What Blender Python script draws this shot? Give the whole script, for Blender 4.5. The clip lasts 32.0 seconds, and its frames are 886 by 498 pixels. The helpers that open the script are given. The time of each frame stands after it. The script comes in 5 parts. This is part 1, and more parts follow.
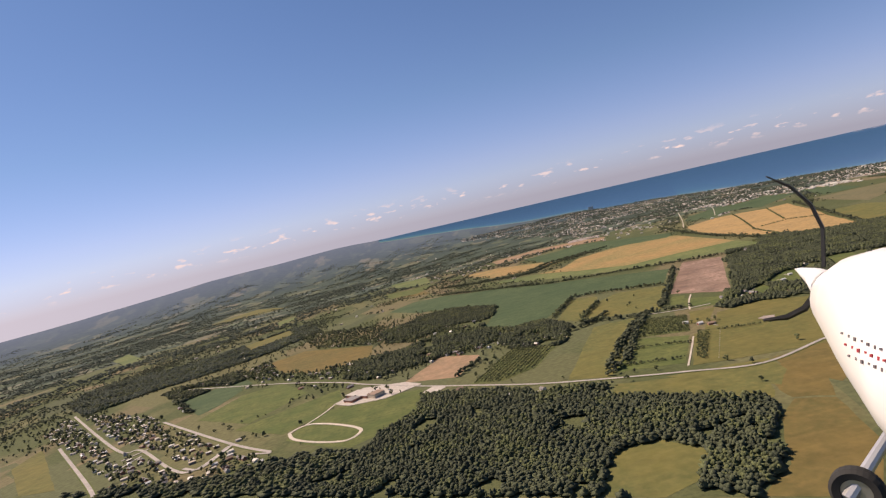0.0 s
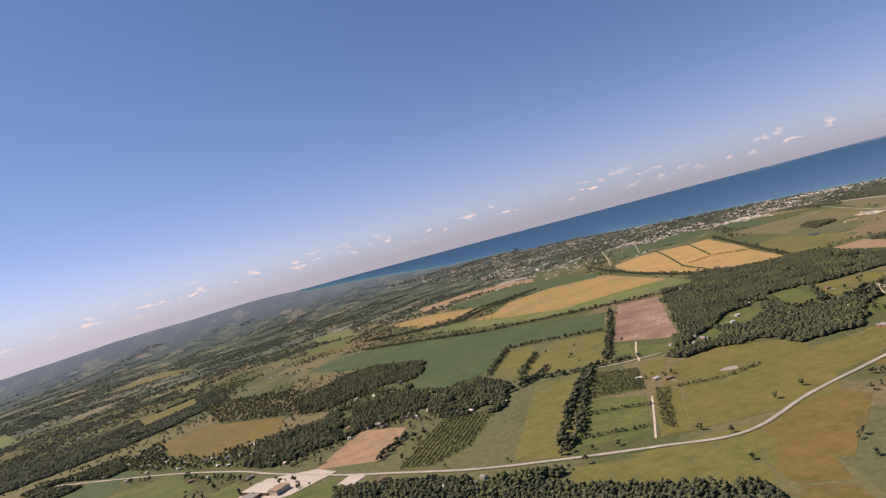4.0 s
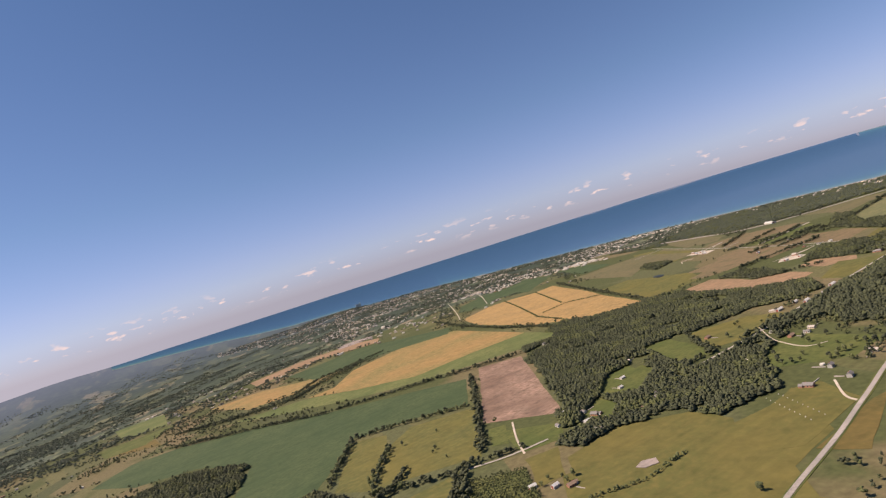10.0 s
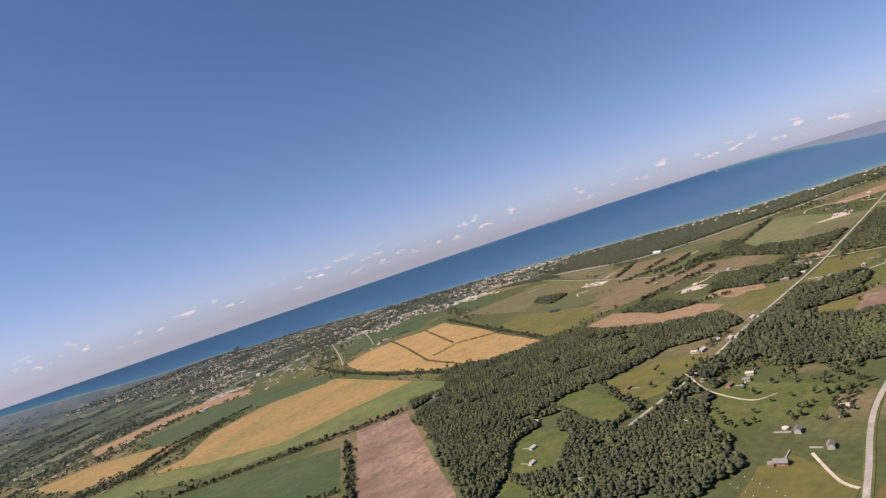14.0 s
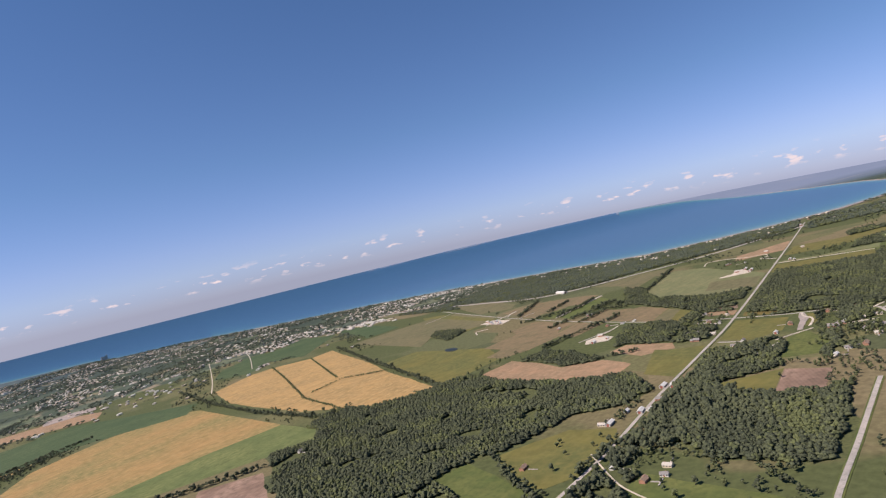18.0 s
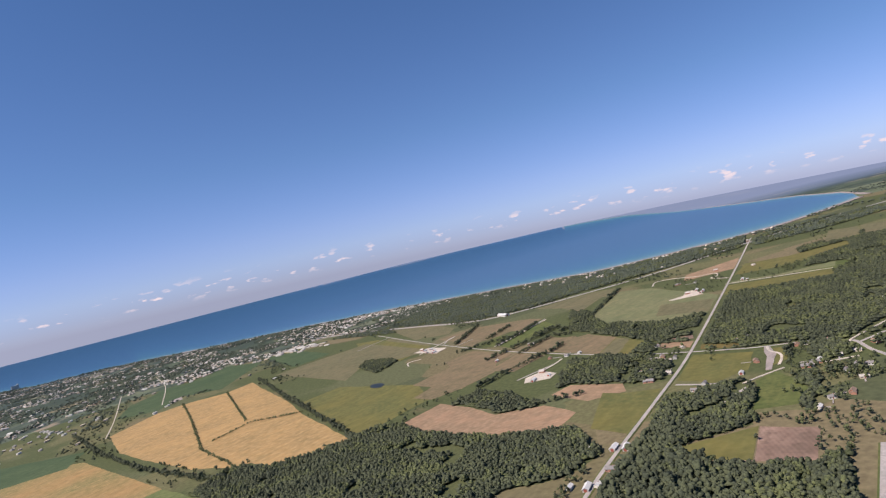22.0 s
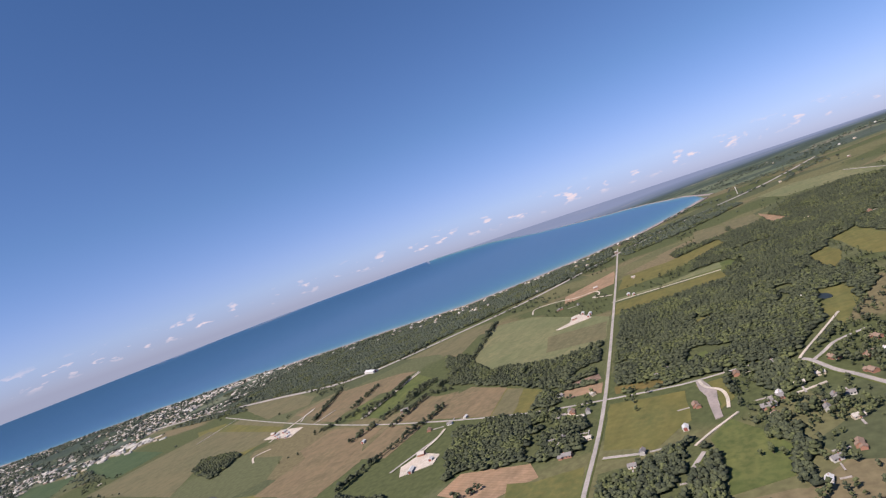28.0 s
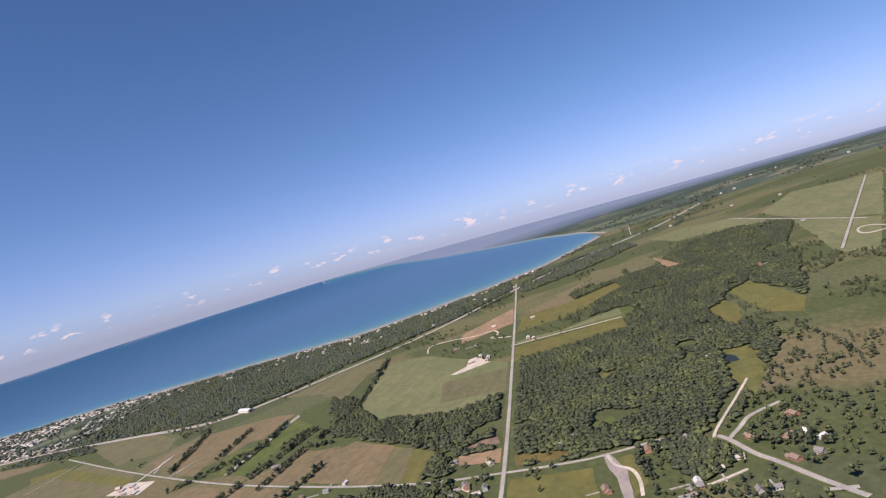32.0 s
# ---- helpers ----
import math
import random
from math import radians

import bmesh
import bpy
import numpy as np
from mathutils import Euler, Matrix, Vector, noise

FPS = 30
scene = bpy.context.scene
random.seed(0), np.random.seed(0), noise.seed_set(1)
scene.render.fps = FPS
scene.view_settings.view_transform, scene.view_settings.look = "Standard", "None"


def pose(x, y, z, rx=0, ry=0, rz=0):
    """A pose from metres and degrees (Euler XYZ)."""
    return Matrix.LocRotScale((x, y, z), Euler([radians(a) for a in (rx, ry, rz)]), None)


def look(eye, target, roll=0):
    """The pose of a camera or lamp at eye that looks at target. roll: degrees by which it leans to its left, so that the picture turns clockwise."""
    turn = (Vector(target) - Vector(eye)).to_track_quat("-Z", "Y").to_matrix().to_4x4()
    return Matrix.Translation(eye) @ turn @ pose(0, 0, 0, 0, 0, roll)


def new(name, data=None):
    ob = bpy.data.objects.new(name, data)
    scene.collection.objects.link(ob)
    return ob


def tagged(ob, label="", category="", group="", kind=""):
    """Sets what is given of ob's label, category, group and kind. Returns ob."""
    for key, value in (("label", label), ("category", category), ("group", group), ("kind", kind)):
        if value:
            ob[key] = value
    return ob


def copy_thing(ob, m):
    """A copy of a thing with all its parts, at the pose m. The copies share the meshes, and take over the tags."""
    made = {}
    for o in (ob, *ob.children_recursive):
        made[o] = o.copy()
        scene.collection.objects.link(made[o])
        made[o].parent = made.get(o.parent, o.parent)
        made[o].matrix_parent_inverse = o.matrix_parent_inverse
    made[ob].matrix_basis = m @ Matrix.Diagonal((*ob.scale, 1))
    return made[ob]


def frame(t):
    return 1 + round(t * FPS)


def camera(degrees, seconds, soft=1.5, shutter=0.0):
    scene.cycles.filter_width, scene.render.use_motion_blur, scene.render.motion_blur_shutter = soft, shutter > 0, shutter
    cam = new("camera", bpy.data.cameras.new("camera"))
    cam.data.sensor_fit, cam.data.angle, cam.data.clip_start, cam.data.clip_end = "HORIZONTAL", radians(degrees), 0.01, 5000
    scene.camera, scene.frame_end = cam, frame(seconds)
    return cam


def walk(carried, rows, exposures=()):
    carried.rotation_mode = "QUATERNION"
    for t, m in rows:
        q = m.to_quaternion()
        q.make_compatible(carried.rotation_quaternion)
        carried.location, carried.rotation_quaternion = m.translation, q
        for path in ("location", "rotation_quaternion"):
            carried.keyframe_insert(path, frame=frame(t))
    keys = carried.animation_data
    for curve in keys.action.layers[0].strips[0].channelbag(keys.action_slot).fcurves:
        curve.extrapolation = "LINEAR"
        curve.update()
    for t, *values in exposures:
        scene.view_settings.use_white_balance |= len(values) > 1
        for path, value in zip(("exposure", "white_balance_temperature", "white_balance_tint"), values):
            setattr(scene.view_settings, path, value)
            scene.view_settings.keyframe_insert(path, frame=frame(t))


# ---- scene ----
from mathutils.bvhtree import BVHTree

cam = camera(73.5, 32.0, soft=1.25)
# seconds, x, y, z, yaw, pitch, roll of the aircraft's camera
PATH = [
    (0, -0.00, -0.00, 139.28, 0.00, -1.47, -13.90),
    (0.5, 1.43, 8.76, 140.07, -0.84, -1.28, -13.85),
    (1, 2.74, 17.60, 140.72, -1.73, -1.25, -13.93),
    (1.5, 3.84, 26.92, 141.29, -2.73, -0.91, -13.89),
    (2, 4.88, 37.59, 141.71, -3.65, -0.38, -14.54),
    (2.5, 5.96, 49.76, 142.11, -4.52, -0.28, -14.71),
    (3, 7.62, 62.21, 142.27, -5.48, 0.10, -14.00),
    (3.5, 9.76, 74.35, 142.30, -6.72, 0.54, -14.52),
    (5.5, 19.71, 121.40, 143.77, -11.19, 1.34, -20.29),
    (6, 22.23, 133.48, 144.35, -12.58, 1.34, -20.34),
    (6.5, 24.66, 145.93, 144.81, -14.17, 1.01, -19.27),
    (7, 27.50, 158.42, 145.13, -15.81, 1.04, -17.29),
    (7.5, 31.10, 170.51, 145.32, -17.20, 1.00, -18.32),
    (8, 35.40, 182.22, 145.79, -18.35, 1.25, -18.12),
    (8.5, 40.02, 193.66, 146.92, -19.42, 1.31, -18.91),
    (9, 44.22, 204.56, 147.92, -20.79, 1.35, -19.50),
    (9.5, 48.41, 215.13, 148.75, -22.41, 1.28, -19.67),
    (10, 53.23, 225.76, 149.48, -23.96, 1.24, -19.00),
    (10.5, 59.20, 237.14, 149.77, -25.34, 1.19, -19.28),
    (11, 67.15, 249.87, 149.60, -26.54, 1.14, -19.34),
    (11.5, 76.86, 263.97, 149.24, -28.15, 1.09, -19.85),
    (12, 87.03, 278.25, 148.10, -29.55, 1.08, -20.47),
    (12.5, 97.00, 292.25, 146.99, -30.86, 1.03, -19.90),
    (13, 106.63, 305.57, 146.37, -32.14, 0.87, -19.30),
    (13.5, 115.77, 317.80, 146.58, -33.59, 0.82, -19.51),
    (14, 123.79, 328.39, 147.02, -34.99, 0.83, -20.15),
    (14.5, 130.74, 337.13, 147.67, -36.33, 0.93, -20.14),
    (16.5, 157.19, 364.93, 151.57, -40.57, 1.17, -20.68),
    (17, 166.74, 372.12, 152.50, -41.72, 1.13, -20.56),
    (17.5, 179.54, 379.45, 153.30, -42.88, 0.45, -16.57),
    (18, 194.58, 386.71, 153.56, -44.07, -0.04, -15.29),
    (18.5, 210.37, 393.91, 153.33, -45.00, -0.14, -16.94),
    (19, 225.26, 400.71, 152.69, -45.33, 0.08, -15.19),
    (19.5, 238.87, 406.99, 152.38, -45.81, 0.42, -16.07),
    (20, 251.18, 412.80, 152.45, -46.24, 0.50, -17.06),
    (20.5, 262.28, 418.05, 152.64, -46.88, 0.40, -16.65),
    (21, 272.32, 422.85, 153.19, -47.81, -0.16, -16.73),
    (21.5, 281.37, 427.73, 154.08, -48.38, -0.32, -14.64),
    (22, 289.65, 432.82, 155.14, -49.08, -0.05, -15.67),
    (22.5, 297.68, 437.99, 156.20, -49.98, 0.05, -16.70),
    (23, 305.52, 443.52, 157.18, -50.97, 0.22, -17.45),
    (23.5, 313.50, 449.42, 157.64, -51.97, 0.19, -17.59),
    (24, 322.49, 455.59, 157.90, -52.99, 0.13, -17.90),
    (24.5, 333.02, 462.25, 157.88, -54.09, -0.06, -19.35),
    (25, 345.15, 469.17, 157.19, -55.31, -0.14, -19.67),
    (25.5, 358.60, 475.90, 155.99, -56.46, -0.16, -21.14),
    (27.5, 415.69, 502.61, 149.58, -61.28, -0.40, -22.66),
    (28, 427.88, 507.70, 148.70, -62.42, -0.48, -22.61),
    (28.5, 438.06, 511.14, 148.83, -63.55, -0.52, -22.43),
    (29, 446.84, 513.37, 149.92, -64.79, -0.56, -21.87),
    (29.5, 454.93, 514.81, 151.63, -66.05, -0.75, -21.23),
    (30, 462.30, 516.06, 153.17, -67.14, -1.20, -21.08),
    (30.5, 468.95, 517.52, 154.63, -68.21, -1.50, -20.49),
    (31, 475.02, 519.25, 156.43, -69.39, -1.75, -20.55),
    (31.5, 480.77, 521.15, 158.49, -70.78, -1.92, -19.76),
    (32, 486.45, 523.11, 160.67, -72.18, -2.15, -19.34),
]


def flown(x, y, z, yaw, pitch, roll):
    a, b = radians(yaw), radians(pitch)
    ahead = Vector((-math.sin(a) * math.cos(b), math.cos(a) * math.cos(b), math.sin(b)))
    eye = Vector((x, y, z))
    return look(eye, eye + ahead, roll)


walk(cam, [(r[0], flown(*r[1:])) for r in PATH], [(0.0, 0.42, 8400, 22), (9.0, 0.42, 8500, 22), (17.0, 0.42, 7450, 18), (24.0, 0.42, 6950, 19), (32.0, 0.43, 7000, 20)])

# ---- sky and sun ----


def ramp_node(n, stops):
    r = n.new("ShaderNodeValToRGB")
    e = r.color_ramp.elements
    e[0].position, e[0].color = stops[0][0], (*stops[0][1], 1)
    e[1].position, e[1].color = stops[-1][0], (*stops[-1][1], 1)
    for p, c in stops[1:-1]:
        e.new(p).color = (*c, 1)
    return r


SUN_AZ, SUN_EL = radians(155), radians(50)   # azimuth measured from +x, anticlockwise
world = bpy.data.worlds.new("sky")
scene.world = world
world.use_nodes = True
wt = world.node_tree
wn, wl = wt.nodes, wt.links
wn.clear()
w_out = wn.new("ShaderNodeOutputWorld")
w_bg = wn.new("ShaderNodeBackground")
w_sky = wn.new("ShaderNodeTexSky")
w_sky.sky_type, w_sky.sun_disc = "NISHITA", False
w_sky.sun_elevation, w_sky.sun_rotation = SUN_EL, radians(90) - SUN_AZ
w_sky.altitude, w_sky.air_density, w_sky.dust_density, w_sky.ozone_density = 600, 0.9, 0.5, 5.0
w_bg.inputs["Strength"].default_value = 0.084
# thin fair-weather clouds low over the horizon
w_geo = wn.new("ShaderNodeTexCoord")
w_map = wn.new("ShaderNodeMapping")
w_map.inputs["Scale"].default_value = (25, 25, 75)
w_noise = wn.new("ShaderNodeTexNoise")
w_noise.inputs["Scale"].default_value, w_noise.inputs["Detail"].default_value = 1.5, 6
w_sep = wn.new("ShaderNodeSeparateXYZ")
w_ramp = wn.new("ShaderNodeValToRGB")
w_ramp.color_ramp.elements[0].position, w_ramp.color_ramp.elements[1].position = 0.595, 0.68
w_band = wn.new("ShaderNodeValToRGB")
be = w_band.color_ramp.elements
be[0].position, be[0].color = 0.010, (0, 0, 0, 1)
be[1].position, be[1].color = 0.046, (0, 0, 0, 1)
mid = be.new(0.024)
mid.color = (1, 1, 1, 1)
w_mul = wn.new("ShaderNodeMath")
w_mul.operation = "MULTIPLY"
w_mix = wn.new("ShaderNodeMixRGB")
w_mix.inputs[2].default_value = (7.8, 7.0, 7.6, 1)
w_low, w_dot, w_top, w_xyz = wn.new("ShaderNodeMath"), wn.new("ShaderNodeVectorMath"), wn.new("ShaderNodeMath"), wn.new("ShaderNodeCombineXYZ")
w_dot.operation, w_low.operation, w_top.operation = "DOT_PRODUCT", "ADD", "MAXIMUM"
w_dot.inputs[1].default_value = (0.0665 * math.cos(radians(280)), 0.0665 * math.sin(radians(280)), 1.0)
w_low.inputs[1].default_value, w_top.inputs[1].default_value = 0.0375, 0.0
w_flat = wn.new("ShaderNodeSeparateXYZ")
wl.new(w_geo.outputs["Generated"], w_dot.inputs[0])
wl.new(w_geo.outputs["Generated"], w_flat.inputs[0])
wl.new(w_dot.outputs["Value"], w_low.inputs[0])
wl.new(w_low.outputs[0], w_top.inputs[0])
for k in range(2):
    wl.new(w_flat.outputs[k], w_xyz.inputs[k])
wl.new(w_top.outputs[0], w_xyz.inputs[2])
wl.new(w_xyz.outputs[0], w_sky.inputs[0])
wl.new(w_xyz.outputs[0], w_map.inputs["Vector"])
wl.new(w_map.outputs[0], w_noise.inputs["Vector"])
wl.new(w_noise.outputs["Fac"], w_ramp.inputs[0])
wl.new(w_xyz.outputs[0], w_sep.inputs[0])
wl.new(w_sep.outputs["Z"], w_band.inputs[0])
wl.new(w_ramp.outputs[0], w_mul.inputs[0])
wl.new(w_band.outputs[0], w_mul.inputs[1])
wl.new(w_mul.outputs[0], w_mix.inputs[0])
# summer haze: lavender-white air near the skyline, deeper blue overhead
w_tint = ramp_node(wn, [(0.0, (0.66, 0.73, 1.16)), (0.020, (0.68, 0.75, 1.16)), (0.045, (0.79, 0.84, 1.18)), (0.08, (0.82, 0.86, 1.17)), (0.2, (0.69, 0.875, 1.09)), (0.6, (0.57, 0.89, 1.13))])
w_tm = wn.new("ShaderNodeMixRGB")
w_tm.blend_type = "MULTIPLY"
w_tm.inputs[0].default_value = 1.0
wl.new(w_sep.outputs["Z"], w_tint.inputs[0])
wl.new(w_sky.outputs[0], w_tm.inputs[1])
wl.new(w_tint.outputs[0], w_tm.inputs[2])
wl.new(w_tm.outputs[0], w_mix.inputs[1])
wl.new(w_mix.outputs[0], w_bg.inputs["Color"])
wl.new(w_bg.outputs[0], w_out.inputs[0])
sun = new("sun", bpy.data.lights.new("sun", "SUN"))
sun.data.energy, sun.data.angle, sun.data.color = 5.0, radians(0.5), (1.0, 0.95, 0.87)
sun_dir = Vector((math.cos(SUN_AZ) * math.cos(SUN_EL), math.sin(SUN_AZ) * math.cos(SUN_EL), math.sin(SUN_EL)))
sun.matrix_world = look(sun_dir * 1000, (0, 0, 0))

# ---- materials ----


def nodes_of(name):
    m = bpy.data.materials.new(name)
    m.use_nodes = True
    return m, m.node_tree.nodes, m.node_tree.links, m.node_tree.nodes["Principled BSDF"]


def ground_mat(name, a, b, c, patch=0.012, fine=0.35, rows=0.0, turn=0.0, rough=0.95, row_depth=0.2):
    """Soil or grass: large patches from a to b, fine flecks of c, optional drilled rows."""
    # blue lifted in every ground colour to stand for haze
    a, b, c = [(v[0], v[1], v[2] * 1.1) for v in (a, b, c)]
    m, n, l, bs = nodes_of(name)
    geo = n.new("ShaderNodeNewGeometry")
    big, small = n.new("ShaderNodeTexNoise"), n.new("ShaderNodeTexNoise")
    big.inputs["Scale"].default_value, big.inputs["Detail"].default_value = patch, 5
    small.inputs["Scale"].default_value, small.inputs["Detail"].default_value = fine, 4
    l.new(geo.outputs["Position"], big.inputs["Vector"])
    l.new(geo.outputs["Position"], small.inputs["Vector"])
    r = ramp_node(n, [(0.35, a), (0.65, b)])
    l.new(big.outputs["Fac"], r.inputs[0])
    r2 = ramp_node(n, [(0.42, (0, 0, 0)), (0.72, (1, 1, 1))])
    l.new(small.outputs["Fac"], r2.inputs[0])
    mx = n.new("ShaderNodeMixRGB")
    mx.inputs[2].default_value = (*c, 1)
    l.new(r2.outputs[0], mx.inputs[0])
    l.new(r.outputs[0], mx.inputs[1])
    # long streaks along the working direction of the field
    sm, sn = n.new("ShaderNodeMapping"), n.new("ShaderNodeTexNoise")
    sm.inputs["Rotation"].default_value, sm.inputs["Scale"].default_value = (0, 0, radians(turn)), (0.012, 0.16, 0.0)
    sn.inputs["Scale"].default_value, sn.inputs["Detail"].default_value = 1.0, 4
    l.new(geo.outputs["Position"], sm.inputs["Vector"])
    l.new(sm.outputs[0], sn.inputs["Vector"])
    sr = ramp_node(n, [(0.32, (0.74, 0.76, 0.74)), (0.68, (1.16, 1.14, 1.14))])
    l.new(sn.outputs["Fac"], sr.inputs[0])
    sx = n.new("ShaderNodeMixRGB")
    sx.blend_type = "MULTIPLY"
    sx.inputs[0].default_value = 0.3
    l.new(mx.outputs[0], sx.inputs[1])
    l.new(sr.outputs[0], sx.inputs[2])
    # weedy and thin patches a few metres across
    pn = n.new("ShaderNodeTexNoise")
    pn.inputs["Scale"].default_value, pn.inputs["Detail"].default_value, pn.inputs["Roughness"].default_value = 0.07, 6, 0.65
    l.new(geo.outputs["Position"], pn.inputs["Vector"])
    pr = ramp_node(n, [(0.34, (0.66, 0.72, 0.70)), (0.5, (1.0, 1.0, 1.0)), (0.68, (1.26, 1.20, 1.16))])
    l.new(pn.outputs["Fac"], pr.inputs[0])
    px_ = n.new("ShaderNodeMixRGB")
    px_.blend_type = "MULTIPLY"
    px_.inputs[0].default_value = 0.55
    l.new(sx.outputs[0], px_.inputs[1])
    l.new(pr.outputs[0], px_.inputs[2])
    last = px_.outputs[0]
    if rows:
        mp, wv = n.new("ShaderNodeMapping"), n.new("ShaderNodeTexWave")
        mp.inputs["Rotation"].default_value = (0, 0, radians(turn))
        wv.inputs["Scale"].default_value, wv.inputs["Distortion"].default_value = rows, 1.2
        wv.inputs["Detail"].default_value, wv.inputs["Detail Scale"].default_value = 3, 0.6
        l.new(geo.outputs["Position"], mp.inputs["Vector"])
        l.new(mp.outputs[0], wv.inputs["Vector"])
        m2 = n.new("ShaderNodeMixRGB")
        m2.blend_type = "MULTIPLY"
        m2.inputs[0].default_value = row_depth
        l.new(last, m2.inputs[1])
        l.new(wv.outputs["Color"], m2.inputs[2])
        last = m2.outputs[0]
    l.new(last, bs.inputs["Base Color"])
    bs.inputs["Roughness"].default_value = rough
    bs.inputs["Specular IOR Level"].default_value = 0.15
    bump = n.new("ShaderNodeBump")
    bump.inputs["Strength"].default_value, bump.inputs["Distance"].default_value = 0.4, 0.3
    l.new(small.outputs["Fac"], bump.inputs["Height"])
    l.new(bump.outputs[0], bs.inputs["Normal"])
    return m


def plain_mat(name, col, rough=0.7, metal=0.0, var=0.25, scale=1.5, spec=0.3):
    m, n, l, bs = nodes_of(name)
    co, nz = n.new("ShaderNodeTexCoord"), n.new("ShaderNodeTexNoise")
    nz.inputs["Scale"].default_value, nz.inputs["Detail"].default_value = scale, 5
    l.new(co.outputs["Object"], nz.inputs["Vector"])
    r = ramp_node(n, [(0.3, tuple(v * (1 - var) for v in col)), (0.7, tuple(min(1, v * (1 + var * 0.4)) for v in col))])
    l.new(nz.outputs["Fac"], r.inputs[0])
    l.new(r.outputs[0], bs.inputs["Base Color"])
    bs.inputs["Roughness"].default_value, bs.inputs["Metallic"].default_value = rough, metal
    bs.inputs["Specular IOR Level"].default_value = spec
    return m


def leaf_mat(name, a, b, c):
    """Foliage: each clump takes its own green, mottled by leaves."""
    m, n, l, bs = nodes_of(name)
    geo, nz, big = n.new("ShaderNodeNewGeometry"), n.new("ShaderNodeTexNoise"), n.new("ShaderNodeTexNoise")
    nz.inputs["Scale"].default_value, nz.inputs["Detail"].default_value = 1.1, 5
    big.inputs["Scale"].default_value, big.inputs["Detail"].default_value = 0.025, 5
    l.new(geo.outputs["Position"], nz.inputs["Vector"])
    l.new(geo.outputs["Position"], big.inputs["Vector"])
    add = n.new("ShaderNodeMath")
    add.operation = "MULTIPLY_ADD"
    add.inputs[1].default_value = 0.55
    l.new(geo.outputs["Random Per Island"], add.inputs[0])
    l.new(big.outputs["Fac"], add.inputs[2])
    r = ramp_node(n, [(0.38, a), (0.68, b), (0.92, c)])
    l.new(add.outputs[0], r.inputs[0])
    mx = n.new("ShaderNodeMixRGB")
    mx.blend_type = "MULTIPLY"
    mx.inputs[0].default_value = 0.7
    r2 = ramp_node(n, [(0.3, (0.7, 0.7, 0.7)), (0.7, (1.2, 1.2, 1.15))])
    l.new(nz.outputs["Fac"], r2.inputs[0])
    l.new(r.outputs[0], mx.inputs[1])
    l.new(r2.outputs[0], mx.inputs[2])
    l.new(mx.outputs[0], bs.inputs["Base Color"])
    bs.inputs["Roughness"].default_value, bs.inputs["Specular IOR Level"].default_value = 0.85, 0.15
    bump = n.new("ShaderNodeBump")
    bump.inputs["Strength"].default_value, bump.inputs["Distance"].default_value = 0.5, 0.5
    l.new(nz.outputs["Fac"], bump.inputs["Height"])
    l.new(bump.outputs[0], bs.inputs["Normal"])
    return m


SOIL = {
    "plowed": ground_mat("plowed_soil", (0.165, 0.112, 0.080), (0.31, 0.212, 0.155), (0.15, 0.102, 0.072), 0.022, 0.2, 0.12, 60, row_depth=0.1),
    "stubble": ground_mat("stubble", (0.285, 0.182, 0.072), (0.175, 0.155, 0.060), (0.31, 0.215, 0.092), 0.010, 0.15, 0.10, 75, row_depth=0.12),
    "gold": ground_mat("ripe_grain", (0.345, 0.222, 0.088), (0.26, 0.178, 0.075), (0.36, 0.248, 0.112), 0.015, 0.15, 0.12, 60, row_depth=0.10),
    "pasture": ground_mat("pasture", (0.085, 0.115, 0.042), (0.14, 0.155, 0.058), (0.08, 0.105, 0.036), 0.012, 0.2, turn=70),
    "crop": ground_mat("leafy_crop", (0.044, 0.073, 0.032), (0.068, 0.096, 0.042), (0.041, 0.068, 0.030), 0.010, 0.25, turn=60),
    "olive": ground_mat("dry_grass", (0.122, 0.112, 0.034), (0.088, 0.098, 0.034), (0.135, 0.122, 0.042), 0.02, 0.2, turn=30),
    "hay": ground_mat("mown_hay", (0.122, 0.108, 0.034), (0.093, 0.098, 0.032), (0.133, 0.116, 0.039), 0.015, 0.2, turn=25),
    "meadow": ground_mat("meadow", (0.070, 0.095, 0.029), (0.108, 0.118, 0.039), (0.062, 0.082, 0.026), 0.03, 0.25, turn=15),
    "orchard": ground_mat("orchard_grass", (0.085, 0.105, 0.036), (0.12, 0.124, 0.045), (0.07, 0.085, 0.03), 0.03, 0.3, turn=40),
    "pale": ground_mat("pale_pasture", (0.12, 0.135, 0.062), (0.165, 0.16, 0.078), (0.115, 0.125, 0.058), 0.012, 0.2, turn=80),
    "fallow": ground_mat("fallow", (0.130, 0.096, 0.032), (0.097, 0.086, 0.030), (0.145, 0.107, 0.038), 0.015, 0.2, turn=50),
    "umber": ground_mat("dry_brown_grass", (0.162, 0.122, 0.068), (0.125, 0.106, 0.056), (0.178, 0.134, 0.076), 0.015, 0.2, turn=62),
    "drab": ground_mat("drab_grass", (0.128, 0.114, 0.058), (0.100, 0.100, 0.050), (0.138, 0.122, 0.064), 0.015, 0.2, turn=62),
    "tan": ground_mat("bare_tan_soil", (0.28, 0.18, 0.105), (0.21, 0.15, 0.088), (0.30, 0.205, 0.125), 0.02, 0.2, 0.12, 20, row_depth=0.12),
}
ASPHALT = ground_mat("asphalt", (0.30, 0.275, 0.24), (0.36, 0.33, 0.29), (0.25, 0.23, 0.20), 0.05, 0.8)
GRAVEL = ground_mat("pale_gravel", (0.42, 0.37, 0.29), (0.52, 0.47, 0.38), (0.35, 0.30, 0.23), 0.05, 0.9)
